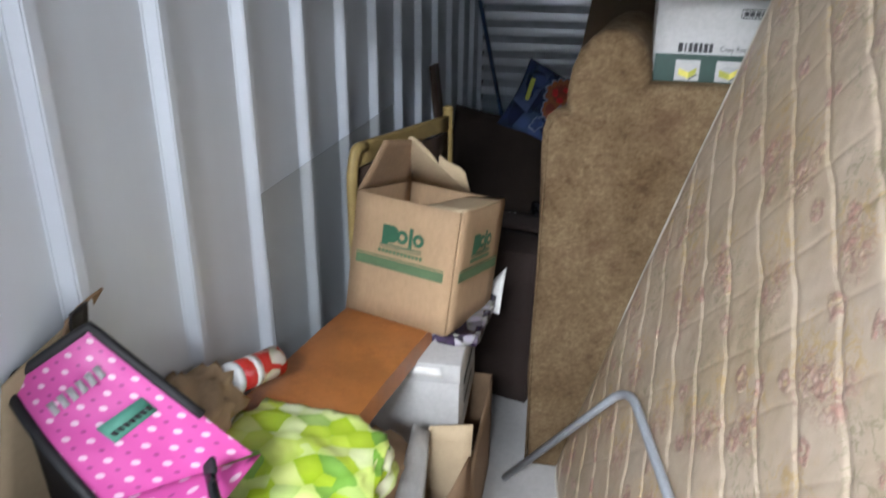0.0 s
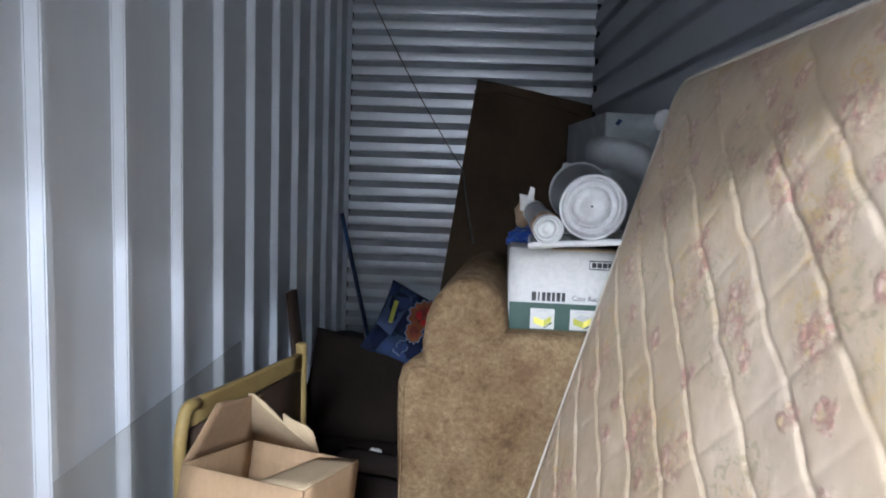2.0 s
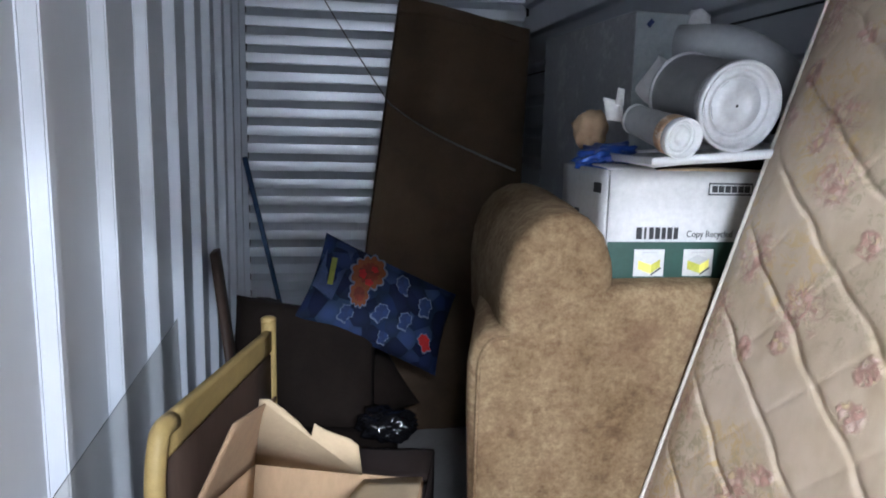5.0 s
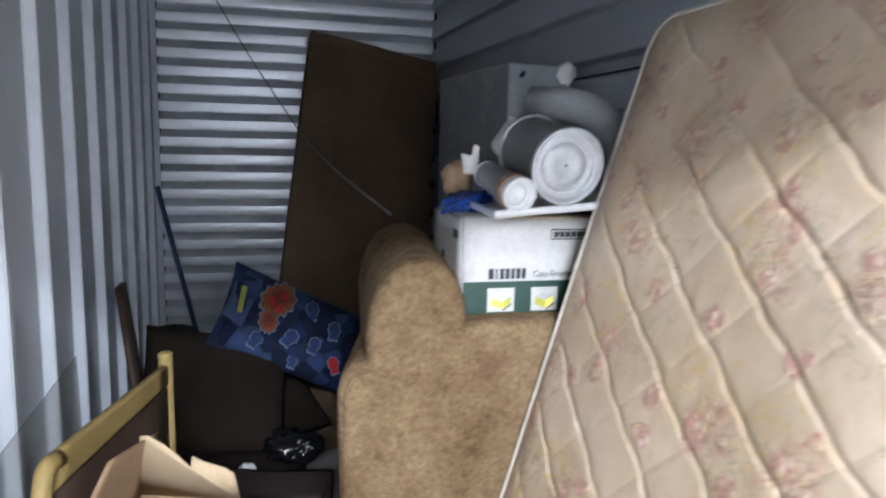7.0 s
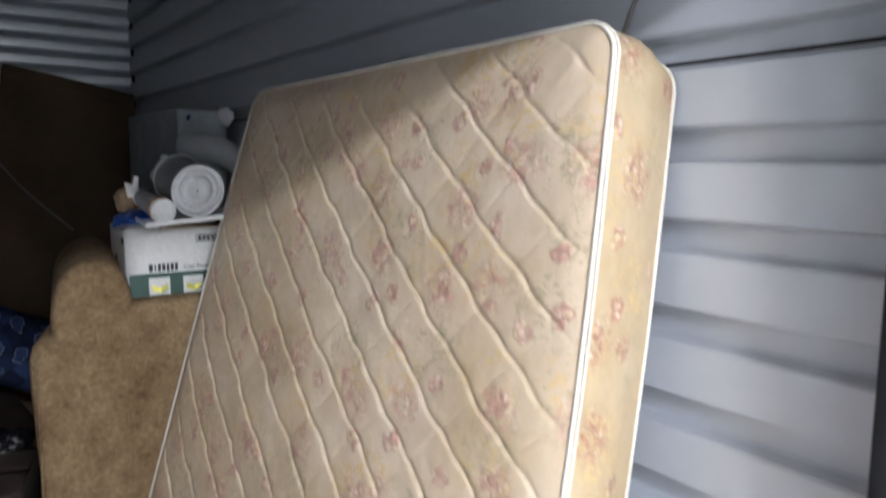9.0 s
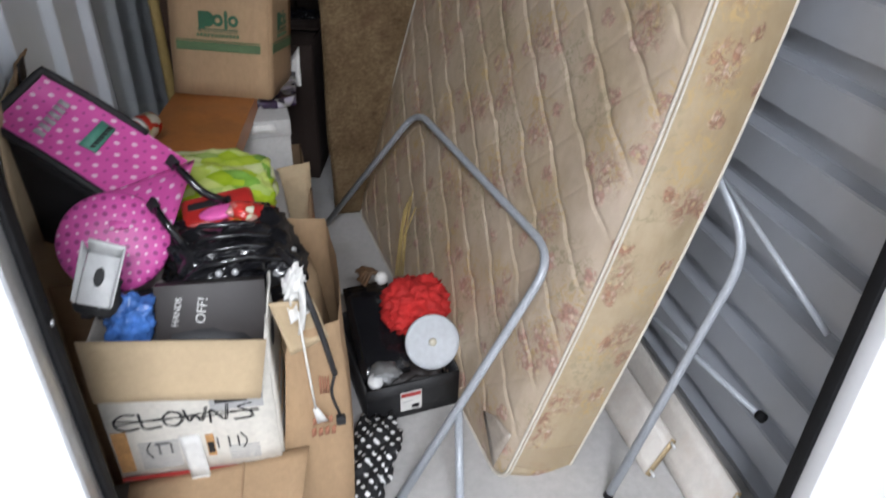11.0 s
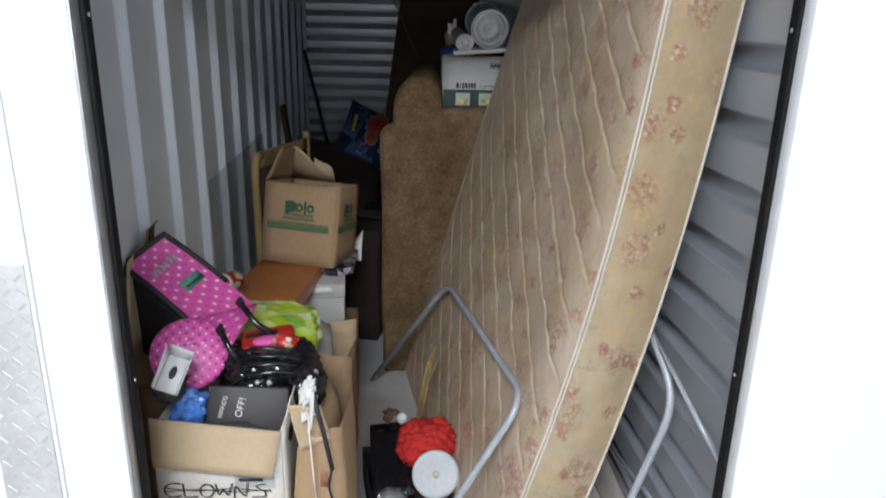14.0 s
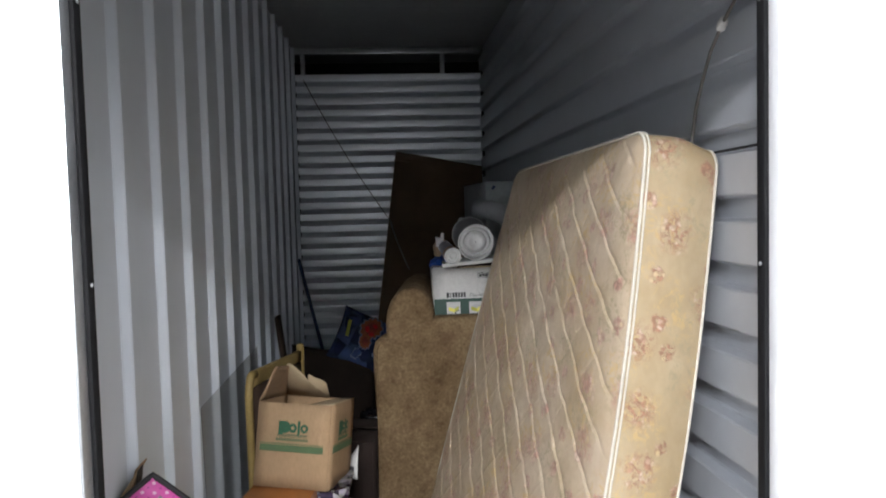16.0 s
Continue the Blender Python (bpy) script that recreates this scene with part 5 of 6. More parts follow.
bm, pn_ = curved_panel(pa, pb2, pc2, pd, 0.018)
part("panel", bm, M["pink_dots"], po, "", None, 60)


def on_panel(u, v, lift):
    return pa.lerp(pb2, u).lerp(pd.lerp(pc2, u), v) + pn_ * (0.018 * math.sin(math.pi * v) + lift)


edge_pts = [on_panel(0, 1 - i / 16, 0) for i in range(17)] + [on_panel(i / 10, 0, 0) for i in range(1, 11)] + [on_panel(1, i / 16, 0) for i in range(1, 12)]
part("binding", tube(edge_pts, 0.0085, 8), M["black_matt"], po, "black cloth binding", None, 60)
part("inner_side", slab(on_panel(0, 0.02, -0.01), on_panel(0, 0.98, -0.01), Vector((-0.62, 0.72, 0.66)), Vector((-0.765, 0.78, 0.70)), 0.006, 6, 0.01), M["black_matt"], po, "", None, 50)
ta, tb, tcn, td = on_panel(0.36, 0.53, 0.004), on_panel(0.80, 0.47, 0.004), on_panel(0.80, 0.57, 0.004), on_panel(0.38, 0.65, 0.004)
part("label_patch", slab(td, tcn, tb, ta, 0.002, 2), M["teal_label"], po, "teal woven label")
for i in range(7):
    c = on_panel(0.43 + i * 0.055, 0.585 - i * 0.009, 0.0062)
    dv = (tb - ta).normalized()
    part("label_stroke", slab(c - dv * 0.004 - pn_ * 0, c + dv * 0.004, c + dv * 0.005 + Vector((0.006, 0, -0.006)), c + Vector((0.004, 0, -0.007)), 0.0012), M["black_ink"], po)
for i in range(6):
    c = on_panel(0.20 + i * 0.10, 0.27 - i * 0.012, 0.004)
    part("silver_mark", slab(c, c + (pb2 - pa) * 0.07, c + (pb2 - pa) * 0.07 + (pd - pa) * 0.085, c + (pd - pa) * 0.09, 0.0015), M["grey_ink"], po)
# round pocket leaning forward
bm = bmesh.new()
uvl = bm.loops.layers.uv.new("uv")
disc = lathe([(0.004, 0.017), (0.04, 0.017), (0.08, 0.014), (0.098, 0.006), (0.102, 0.0), (0.098, -0.006), (0.004, -0.008)], 40)
duv = disc.loops.layers.uv.new("uv")
for f in disc.faces:
    for l in f.loops:
        l[duv].uv = (l.vert.co.x + 0.3, l.vert.co.y + 0.3)
bm.free()
part("round_pocket", disc, M["pink_dark_dots"], po, "pink pocket with darker dots", frame_of((-0.590, 0.632, 0.768), (0.93, 0.16, -0.12), (0.10, 0.62, 0.78)) @ Matrix.Diagonal((0.98, 0.95, 1, 1)), 60)
lap = slab((-0.590, 0.625, 0.800), (-0.484, 0.665, 0.778), (-0.460, 0.90, 0.800), (-0.602, 0.71, 0.831), 0.006, 8, 0.012, 3, 0.003)
part("fold", lap, M["pink_dots"], po, "", None, 60)
for pts in (((-0.482, 0.790, 0.842), (-0.460, 0.760, 0.832), (-0.432, 0.742, 0.800), (-0.392, 0.745, 0.776)), ((-0.508, 0.655, 0.818), (-0.492, 0.625, 0.808), (-0.472, 0.612, 0.776), (-0.452, 0.630, 0.715))):
    strip = tube(bent(pts, 0.05), 0.0085, 8)
    part("handle", strip, M["black_gloss"], po, "black vinyl handle", None, 60)
    t0 = Vector(pts[0])
    part("handle_tab", box(0.030, 0.025, 0.010, (0, 0, -0.005), 0.004, 2, frame_of(t0 + Vector((-0.006, 0.010, 0.004)), Vector(pts[1]) - t0, (0.3, 0.5, 0.8))), M["black_matt"], po, "square black stitched tab", None, 40)

# box lettered by hand, in front
cl = carton("lettered_box", pose(-0.640, 0.446, 0.318, 0, 0, -2), 0.315, 0.26, 0.332, M["cream_card"], M["card_in"], "cream printed carton lettered by hand in marker, full of toys", [], 0.006)
part("flap", slab((0.318, -0.004, 0.336), (-0.002, -0.004, 0.370), (0.010, -0.038, 0.256), (0.298, -0.044, 0.232), 0.005, 6, 0.003, 3, 0.003), M["card_in"], cl, "pale flap folded outwards", None, 40)
part("flap", slab((0.317, 0.25, 0.330), (0.317, 0.06, 0.330), (0.322, 0.10, 0.372), (0.322, 0.24, 0.365), 0.004, 6, 0.004, 4, 0.005), M["cream_card"], cl, "", None, 40)
clf, cls_ = face_of(cl), face_of(cl, "side_panel", 1)
bar("red_band", 0.313, 0.011, M["red_ink"], clf, on_front(0.157, 0.009), 0.0012)
bar("red_band_text", 0.035, 0.003, M["paper"], clf, on_front(0.262, 0.009, -0.0046), 0.0006)
bar("picture", 0.028, 0.11, M["tan_ink"], clf, on_front(0.018, 0.085), 0.0012)
bar("print_panel", 0.016, 0.060, M["tan_ink"], clf, on_front(0.182, 0.080), 0.0012)
bar("print_panel", 0.012, 0.030, M["black_ink"], clf, on_front(0.182, 0.074), 0.0016)
for i in range(9):
    bar("print_line", 0.075, 0.003, M["grey_ink"], clf, on_front(0.085, 0.035 + i * 0.0085), 0.0012)
for i in range(5):
    bar("print_line", 0.06, 0.003, M["grey_ink"], clf, on_front(0.245, 0.035 + i * 0.0085), 0.0012)
bar("print_panel", 0.10, 0.035, M["grey_ink"], clf, on_front(0.245, 0.190), 0.0012)
bar("print_panel", 0.06, 0.010, M["black_ink"], clf, on_front(0.235, 0.196), 0.0016)
# hand-drawn capitals in thin marker strokes: C L O W N S
LETTERS = ([(0.95, 0.95), (0.5, 1.05), (0.0, 0.75), (0.02, 0.2), (0.5, 0.0), (1.0, 0.15)], [(0.1, 1.0), (0.15, 0.1), (0.35, 0.0), (0.95, 0.1)], [(0.5, 0.95), (0.05, 0.7), (0.1, 0.15), (0.6, 0.0), (0.95, 0.4), (0.85, 0.85), (0.35, 0.95)],
           [(0.0, 0.95), (0.15, 0.1), (0.45, 0.7), (0.7, 0.05), (1.0, 1.0)], [(0.05, 0.0), (0.1, 0.95), (0.75, 0.0), (0.9, 1.05)], [(0.95, 1.0), (0.2, 0.85), (0.9, 0.45), (0.95, 0.1), (0.1, 0.05)])
for i, st0 in enumerate(LETTERS):
    for dx, dz, gr in ((0.0, 0.0, 1.0), (0.0022, -0.0015, 1.04)):
        pts = [(0.016 + i * 0.043 + u * 0.041 * gr + dx, -0.0050, 0.143 + w * 0.042 * gr + dz) for u, w in st0]
        part("marker_stroke", tube(bent(pts, 0.014, 5), 0.0013, 6), M["black_ink"], clf, "", None, 60)
for z0, z1 in ((0.172, 0.162), (0.160, 0.168)):
    part("marker_stroke", tube(bent([(0.015, -0.0050, z0), (0.10, -0.0052, z1), (0.19, -0.0052, z0), (0.285, -0.0050, z1)], 0.03), 0.0011, 6), M["black_ink"], clf, "", None, 60)
# bracketed second line, as plain marker bars
for x, k in ((0.062, -1), (0.252, 1)):
    part("marker_stroke", tube(bent([(x - k * 0.010, -0.0050, 0.106), (x, -0.0050, 0.090), (x, -0.0050, 0.078), (x - k * 0.008, -0.0050, 0.064)], 0.014), 0.0013, 6), M["black_ink"], clf, "", None, 60)
for x in (0.085, 0.108, 0.196, 0.218, 0.236):
    bar("marker_stroke", 0.003, 0.030, M["black_ink"], clf, on_front(x, 0.085, -0.0052), 0.0006)
bar("marker_stroke", 0.026, 0.003, M["black_ink"], clf, on_front(0.092, 0.100, -0.0052), 0.0006)
part("tape_strip", slab((0.125, -0.008, 0.115), (0.165, -0.008, 0.117), (0.172, -0.016, 0.01), (0.135, -0.016, 0.008), 0.002, 4, 0.004, 3, 0.003), M["paper"], cl, "loose white paper tape", None, 40)
part("tape_strip", slab((0.135, -0.018, 0.008), (0.170, -0.018, 0.01), (0.168, -0.012, -0.040), (0.140, -0.012, -0.042), 0.002, 4, 0.003, 3, 0.003), M["paper"], cl, "loose white paper tape", None, 40)
part("oval_print", lathe([(0.032, 0), (0.032, 0.0012), (0.024, 0.0012), (0.024, 0.0)], 20), M["black_ink"], cls_, "", pose(0.3195, 0.10, 0.272, 90, 0, 90) @ Matrix.Diagonal((1.1, 0.7, 1, 1)), None)
for i in range(4):
    part("print_line", box(0.14 - 0.02 * (i % 2), 0.010, 0.001), M["tan_ink"] if i % 2 else M["grey_ink"], cls_, "", pose(0.3195, 0.13, 0.05 + i * 0.03, 90, 0, 90), None)
# its contents
ho = thing("game_box", frame_of((-0.427, 0.500, 0.642), (0.98, 0.05, -0.07), (0, 0.42, 0.90)), "black game box with pale lettering, standing in the lettered carton", "box")
part("box_body", span(-0.095, 0.105, -0.05, 0.085, -0.045, 0.0, 0.002), M["black_card"], ho)
writing("lettering", "HANDS", 0.0165, M["paper"], ho, pose(-0.056, 0.034, 0.0006, 0, 0, 78), 0.0003)
writing("lettering", "OFF!", 0.025, M["paper"], ho, pose(-0.012, 0.034, 0.0006, 0, 0, 80), 0.0003)
wp = thing("bottle_carrier", frame_of((-0.585, 0.480, 0.792), (0.86, 0.20, 0.10), (0.10, 0.62, 0.76)) @ pose(0, 0, 0, 0, 0, -30), "white moulded plastic holder with a hollow, in the carton", "holder")
part("tray", span(-0.027, 0.027, -0.050, 0.040, -0.012, 0.0, 0.004), M["white_plastic"], wp)
part("end_wall", slab((-0.028, 0.040, -0.010), (0.030, 0.040, -0.010), (0.034, 0.056, 0.030), (-0.024, 0.058, 0.034), 0.004, 4, 0.003, 2), M["white_plastic"], wp, "", None, 40)
for x, k in ((-0.028, -1), (0.028, 1)):
    part("side_wall", slab((x, 0.042, 0.0), (x, -0.050, 0.0), (x + k * 0.004, -0.046, 0.008), (x + k * 0.006, 0.054, 0.028), 0.003, 4, 0.002, 3), M["white_plastic"], wp, "", None, 40)
# flat black oval on the tray, painting the shade inside the hollow
part("hollow", lathe([(0.010, 0), (0.009, 0.0015), (0.002, 0.0016)], 16), M["black_matt"], wp, "", Matrix.Diagonal((0.85, 1.7, 1, 1)), None)
part("dark_base", lump(0.034, 0.040, 0.022, 23, 0.3, 2.5, 0.5, 3), M["black_matt"], wp, "", pose(0, -0.03, -0.033), 40)
whole("foil_packet", lump(0.040, 0.034, 0.046, 24, 0.30, 2.1, 0.35, 5), M["light_blue"], pose(-0.560, 0.500, 0.682, 0, 14, 0), "crumpled shiny blue foil packet in the carton", "packet", smooth=30)
whole("toy_filling", lump(0.13, 0.105, 0.09, 25, 0.15, 2, 0.7, 3), M["black_matt"], pose(-0.480, 0.580, 0.560), "dark jumble of toys filling the carton", "toys", smooth=40)
# black handbag with belts
hb = thing("handbag", pose(-0.385, 0.695, 0.668, 8, 4, 6), "glossy black vinyl handbag with studded straps", "handbag")
part("bag_body", lump(0.135, 0.11, 0.085, 26, 0.22, 2.4, 0.45, 5), M["black_gloss"], hb, "", None, 60)
for i in range(4):
    y = -0.10 + i * 0.035
    part("strap", tube([(-0.12, y, 0.02), (-0.06, y - 0.012, 0.082 + 0.004 * i), (0.02, y - 0.01, 0.092), (0.09, y + 0.01, 0.062), (0.13, y + 0.02, -0.03)], 0.0062, 8), M["black_gloss"], hb, "", None, 60)
for i in range(2):
    part("stud", lathe([(0.007, 0), (0.007, 0.003), (0.003, 0.006)], 12), M["tin"], hb, "silver stud", pose(-0.035 + 0.03 * i, -0.112, 0.058, 50, 0, 0), 40)
for i in range(5):
    part("buckle", tube([(0.10 + 0.003 * i, -0.06 + 0.012 * i, 0.06 - 0.012 * i), (0.118 + 0.002 * i, -0.055 + 0.012 * i, 0.054 - 0.012 * i)], 0.005, 8), M["tin"], hb, "chrome ring", None, 40)
tp = thing("toy_phone", pose(-0.408, 0.760, 0.750, 12, -6, 8), "red toy with a pink oval and yellow strip on the handbag", "toy")
part("shell", span(-0.075, 0.075, -0.045, 0.045, -0.035, 0.012, 0.012, 3), M["red_plastic"], tp)
part("pink_oval", lathe([(0.030, 0), (0.030, 0.006), (0.022, 0.009)], 24), M["pink_plain"], tp, "", pose(0.0, -0.025, 0.010) @ Matrix.Diagonal((1.35, 0.7, 1, 1)), 40)
part("yellow_strip", span(-0.03, 0.06, -0.060, -0.044, -0.015, 0.004, 0.003), M["orange_plastic"], tp)
part("dark_window", span(-0.06, 0.03, 0.0, 0.02, 0.010, 0.014, 0.001), M["black_matt"], tp)
whole("pencil_case", lump(0.075, 0.03, 0.022, 27, 0.25, 3, 0.5, 3), M["snack_red"], pose(-0.335, 0.76, 0.735, 0, 30, 60), "red printed pouch beside the handbag", "pouch", smooth=40)

# big bulging carton under the lettered box
bc = thing("bulging_carton", Matrix(), "large soft brown carton with bulging sides and faint red print", "box")
bm = bmesh.new()
N, K = 40, 16
rings = []
for j in range(K + 1):
    f = j / K
    ring = []
    for i in range(N):
        a = 2 * math.pi * i / N
        cx, cy = math.cos(a), math.sin(a)
        q = max(abs(cx), abs(cy))
        px, py = cx / q ** 0.72, cy / q ** 0.72
        swell = 1 + 0.05 * math.sin(math.pi * min(1, f * 1.15)) - 0.05 * max(0, f - 0.7) + 0.025 * noise.noise(Vector((px * 3, py * 3, f * 5)))
        x, y = -0.318 + 0.148 * px * swell, 0.720 + 0.235 * py * swell
        # the left half ends low, under the lettered box; the right side stands up
        up = min(1, max(0, (x + 0.325) / 0.04))
        top = 0.310 + 0.30 * up * up * (3 - 2 * up) if y < 0.72 else 0.60
        ring.append(bm.verts.new((x, y, 0.004 + top * f)))
    rings.append(ring)
for a, b in zip(rings, rings[1:]):
    for i in range(N):
        bm.faces.new((a[i], a[(i + 1) % N], b[(i + 1) % N], b[i]))
bm.faces.new(rings[0][::-1])
part("bag_wall", bm, M["card"], bc, "", None, 60)
part("flap", slab((-0.63, 0.442, 0.312), (-0.270, 0.440, 0.345), (-0.304, 0.275, 0.292), (-0.63, 0.285, 0.300), 0.005, 8, 0.006, 3, 0.004), M["card"], bc, "brown flap folded down in front", None, 40)
part("flap_crease", slab((-0.405, 0.4385, 0.3360), (-0.401, 0.4385, 0.3363), (-0.412, 0.28, 0.2985), (-0.416, 0.28, 0.298), 0.002), M["card_dark"], bc, "", None, None)
for k, (x, z, w, h) in enumerate(((-0.262, 0.345, 0.055, 0.026), (-0.258, 0.380, 0.045, 0.022), (-0.236, 0.465, 0.020, 0.050))):
    for i in range(4):
        part("print", slab((x + w * i / 4, 0.4655 + 0.001 * i, z), (x + w * (i + 0.7) / 4, 0.4665, z + 0.003), (x + w * (i + 0.75) / 4, 0.4665, z + h), (x + w * (i + 0.1) / 4, 0.4655, z + h * 0.85), 0.002, 2, 0.001, k + i, 0.003), M["red_faint"], bc, "faint red-brown print")
part("torn_rim", slab((-0.315, 0.480, 0.70), (-0.235, 0.500, 0.69), (-0.205, 0.490, 0.585), (-0.285, 0.472, 0.575), 0.004, 10, 0.012, 8, 0.03), M["card_in"], bc, "ragged pale rim", None, 30)
lp = thing("lining_paper", Matrix(), "torn white paper strips over the carton's rim", "paper")
for k, (x, w, z) in enumerate(((-0.284, 0.020, 0.672), (-0.266, 0.013, 0.640), (-0.254, 0.016, 0.690))):
    part("strip", slab((x, 0.505, 0.735 - 0.008 * k), (x + w, 0.508, 0.732 - 0.008 * k), (x + w * 1.2, 0.458, z), (x + w * 0.4, 0.456, z - 0.01), 0.003, 10, 0.016 - 0.026 * (k % 2), 5 + 3 * k, 0.06), M["paper"], lp, "", None, 30)
part("crumpled_end", lump(0.016, 0.014, 0.034, 61, 0.6, 3.2, 0.3, 4), M["paper"], lp, "", pose(-0.264, 0.492, 0.728, 0, 12, 0), 30)
whole("carton_filling", lump(0.10, 0.12, 0.28, 28, 0.1, 2, 0.6, 3), M["tan_paper"], pose(-0.300, 0.815, 0.300), "tan packing inside the bulging carton", "packing", smooth=40)
sc = thing("shoulder_strap", Matrix(), "dark brown strap with a plug end hanging down the carton", "strap")
part("strap", tube(bent([(-0.290, 0.60, 0.735), (-0.256, 0.520, 0.745), (-0.240, 0.462, 0.705), (-0.222, 0.456, 0.630), (-0.204, 0.456, 0.525)], 0.05), 0.0062, 8), M["black_matt"], sc, "", None, 60)
part("cord", tube(bent([(-0.204, 0.456, 0.525), (-0.216, 0.457, 0.475), (-0.199, 0.457, 0.405)], 0.03), 0.0032, 8), M["black_matt"], sc, "", None, 60)
part("plug", span(-0.209, -0.189, 0.448, 0.464, 0.385, 0.407, 0.004), M["black_matt"], sc)
hs = thing("hang_tag", Matrix(), "white string with a paper tag on the carton's side", "tag")
part("string", tube(bent([(-0.262, 0.468, 0.68), (-0.256, 0.460, 0.56), (-0.248, 0.459, 0.43)], 0.04), 0.0022, 8), M["paper"], hs, "", None, 60)
part("tag", slab((-0.254, 0.459, 0.435), (-0.244, 0.459, 0.437), (-0.226, 0.457, 0.398), (-0.248, 0.457, 0.394), 0.002, 2), M["paper"], hs)

# white shoe box on a cream pot
wbx = thing("shoe_box", pose(-0.624, 0.180, 0.152, 0, 0, -3), "white lidded shoe box resting on a cream pot", "box")
part("box_body", span(0.004, 0.186, 0.004, 0.146, 0, 0.125, 0.003), M["cream_card"], wbx)
part("lid", span(0, 0.19, 0, 0.150, 0.080, 0.140, 0.003), M["cream_card"], wbx)
part("lid_edge", span(0.1905, 0.196, -0.004, 0.154, 0.004, 0.136, 0.002), M["cream_plastic"], wbx, "yellowed end strip")
# small grey oval painting a dent's shade on the flat lid
part("dent", lathe([(0.008, 0), (0.006, 0.001)], 10), M["grey_ink"], wbx, "", pose(0.13, 0.07, 0.140) @ Matrix.Diagonal((1.5, 0.6, 1, 1)), None)
part("paper_strip", slab((0.04, 0.030, 0.142), (0.082, 0.030, 0.144), (0.074, 0.115, 0.158), (0.052, 0.120, 0.156), 0.002, 3, 0.006, 1, 0.004), M["paper"], wbx, "", None, 40)
whole("cream_pot", lathe([(0.045, 0), (0.058, 0.01), (0.067, 0.06), (0.069, 0.135), (0.073, 0.145), (0.069, 0.151), (0.063, 0.145), (0.056, 0.02), (0.01, 0.012)], 32), M["cream_plastic"], pose(-0.466, 0.238, 0.0), "cream glazed pot standing on the floor", "pot", smooth=40)
whole("paper_roll", lump(0.020, 0.05, 0.030, 29, 0.35, 3, 0.3, 3), M["paper"], pose(-0.402, 0.330, 0.030, 0, 0, 20), "crumpled white paper on the floor by the pot", "paper", smooth=30)

# ---- floor things ----
dc = lump(0.082, 0.158, 0.040, 33, 0.45, 2.6, 0.0, 5)
du = dc.loops.layers.uv.new("uv")
for f in dc.faces:
    for l in f.loops:
        l[du].uv = (l.vert.co.x + 0.4, l.vert.co.y + 0.4)
whole("dotted_dress", dc, M["black_dots"], pose(-0.148, 0.622, 0.046, 0, -24, -22), "black and white dotted cloth heaped on the floor", "cloth", smooth=60)
whole("dress_tie", tube(bent([(-0.195, 0.515, 0.02), (-0.225, 0.485, 0.012), (-0.270, 0.455, 0.012), (-0.292, 0.420, 0.012), (-0.255, 0.428, 0.012), (-0.228, 0.470, 0.02)], 0.02), 0.009, 8), M["black_gloss"], Matrix(), "black looped tie on the floor", "tie", smooth=60)
pen = thing("paintbrush", Matrix(), "thin blue handled brush on the floor", "brush")
part("handle", tube([(-0.240, 0.460, 0.006), (-0.332, 0.390, 0.006)], 0.004, 8), M["light_blue"], pen)
part("tip", tube([(-0.332, 0.390, 0.006), (-0.368, 0.362, 0.006)], 0.0035, 8), M["paper"], pen)

bt = thing("black_crate", pose(-0.115, 0.800, 0.0, 0, 0, 8), "low black cardboard tray with a white label, full of oddments", "tray")
W2, D2, H2 = 0.27, 0.36, 0.125
for nm, a, b, c, d in (("front_panel", (0, 0, 0), (W2, 0, 0), (W2, 0, H2), (0, 0, H2)), ("back_panel", (W2, D2, 0), (0, D2, 0), (0, D2, H2), (W2, D2, H2)), ("side_panel", (0, D2 - 0.01, 0), (0, 0.01, 0), (0, 0.01, H2), (0, D2 - 0.01, H2)), ("side_panel", (W2, 0.01, 0), (W2, D2 - 0.01, 0), (W2, D2 - 0.01, H2), (W2, 0.01, H2))):
    part(nm, slab(a, b, c, d, 0.006, 3, 0.003), M["black_matt"], bt)
part("bottom_panel", span(0.006, W2 - 0.006, 0.006, D2 - 0.006, 0, 0.006), M["black_matt"], bt)
bar("label", 0.062, 0.070, M["paper"], face_of(bt), on_front(0.125, 0.062, -0.0075), 0.001)
bar("label_red", 0.058, 0.014, M["red_ink"], face_of(bt), on_front(0.125, 0.086, -0.0088), 0.0006)
bar("label_code", 0.022, 0.014, M["black_ink"], face_of(bt), on_front(0.138, 0.040, -0.0088), 0.0006)
bar("label_line", 0.030, 0.003, M["grey_ink"], face_of(bt), on_front(0.115, 0.062, -0.0088), 0.0006)
whole("black_binder", slab((-0.12, 0.86, 0.105), (0.02, 0.88, 0.115), (0.00, 1.20, 0.19), (-0.14, 1.18, 0.19), 0.035, 6, 0.004, 3, 0.003), M["black_gloss"], Matrix(), "glossy black folder lying in the black tray", "folder", smooth=40)
whole("oddments", lump(0.11, 0.13, 0.05, 34, 0.35, 2.5, 0.4, 4), M["black_card"], pose(0.02, 0.99, 0.055), "dark oddments filling the tray", "oddments", smooth=40)
whole("silver_bag", lump(0.04, 0.035, 0.02, 35, 0.5, 3, 0.2, 3), M["tin_dark"], pose(-0.055, 0.865, 0.128), "crumpled grey foil in the tray", "foil", smooth=30)
whole("white_cap", lathe([(0.020, 0), (0.022, 0.004), (0.022, 0.018), (0.018, 0.022)], 20), M["white_plastic"], pose(-0.085, 0.845, 0.112, 30, 0, 0), "white bottle cap in the tray", "cap", smooth=40)
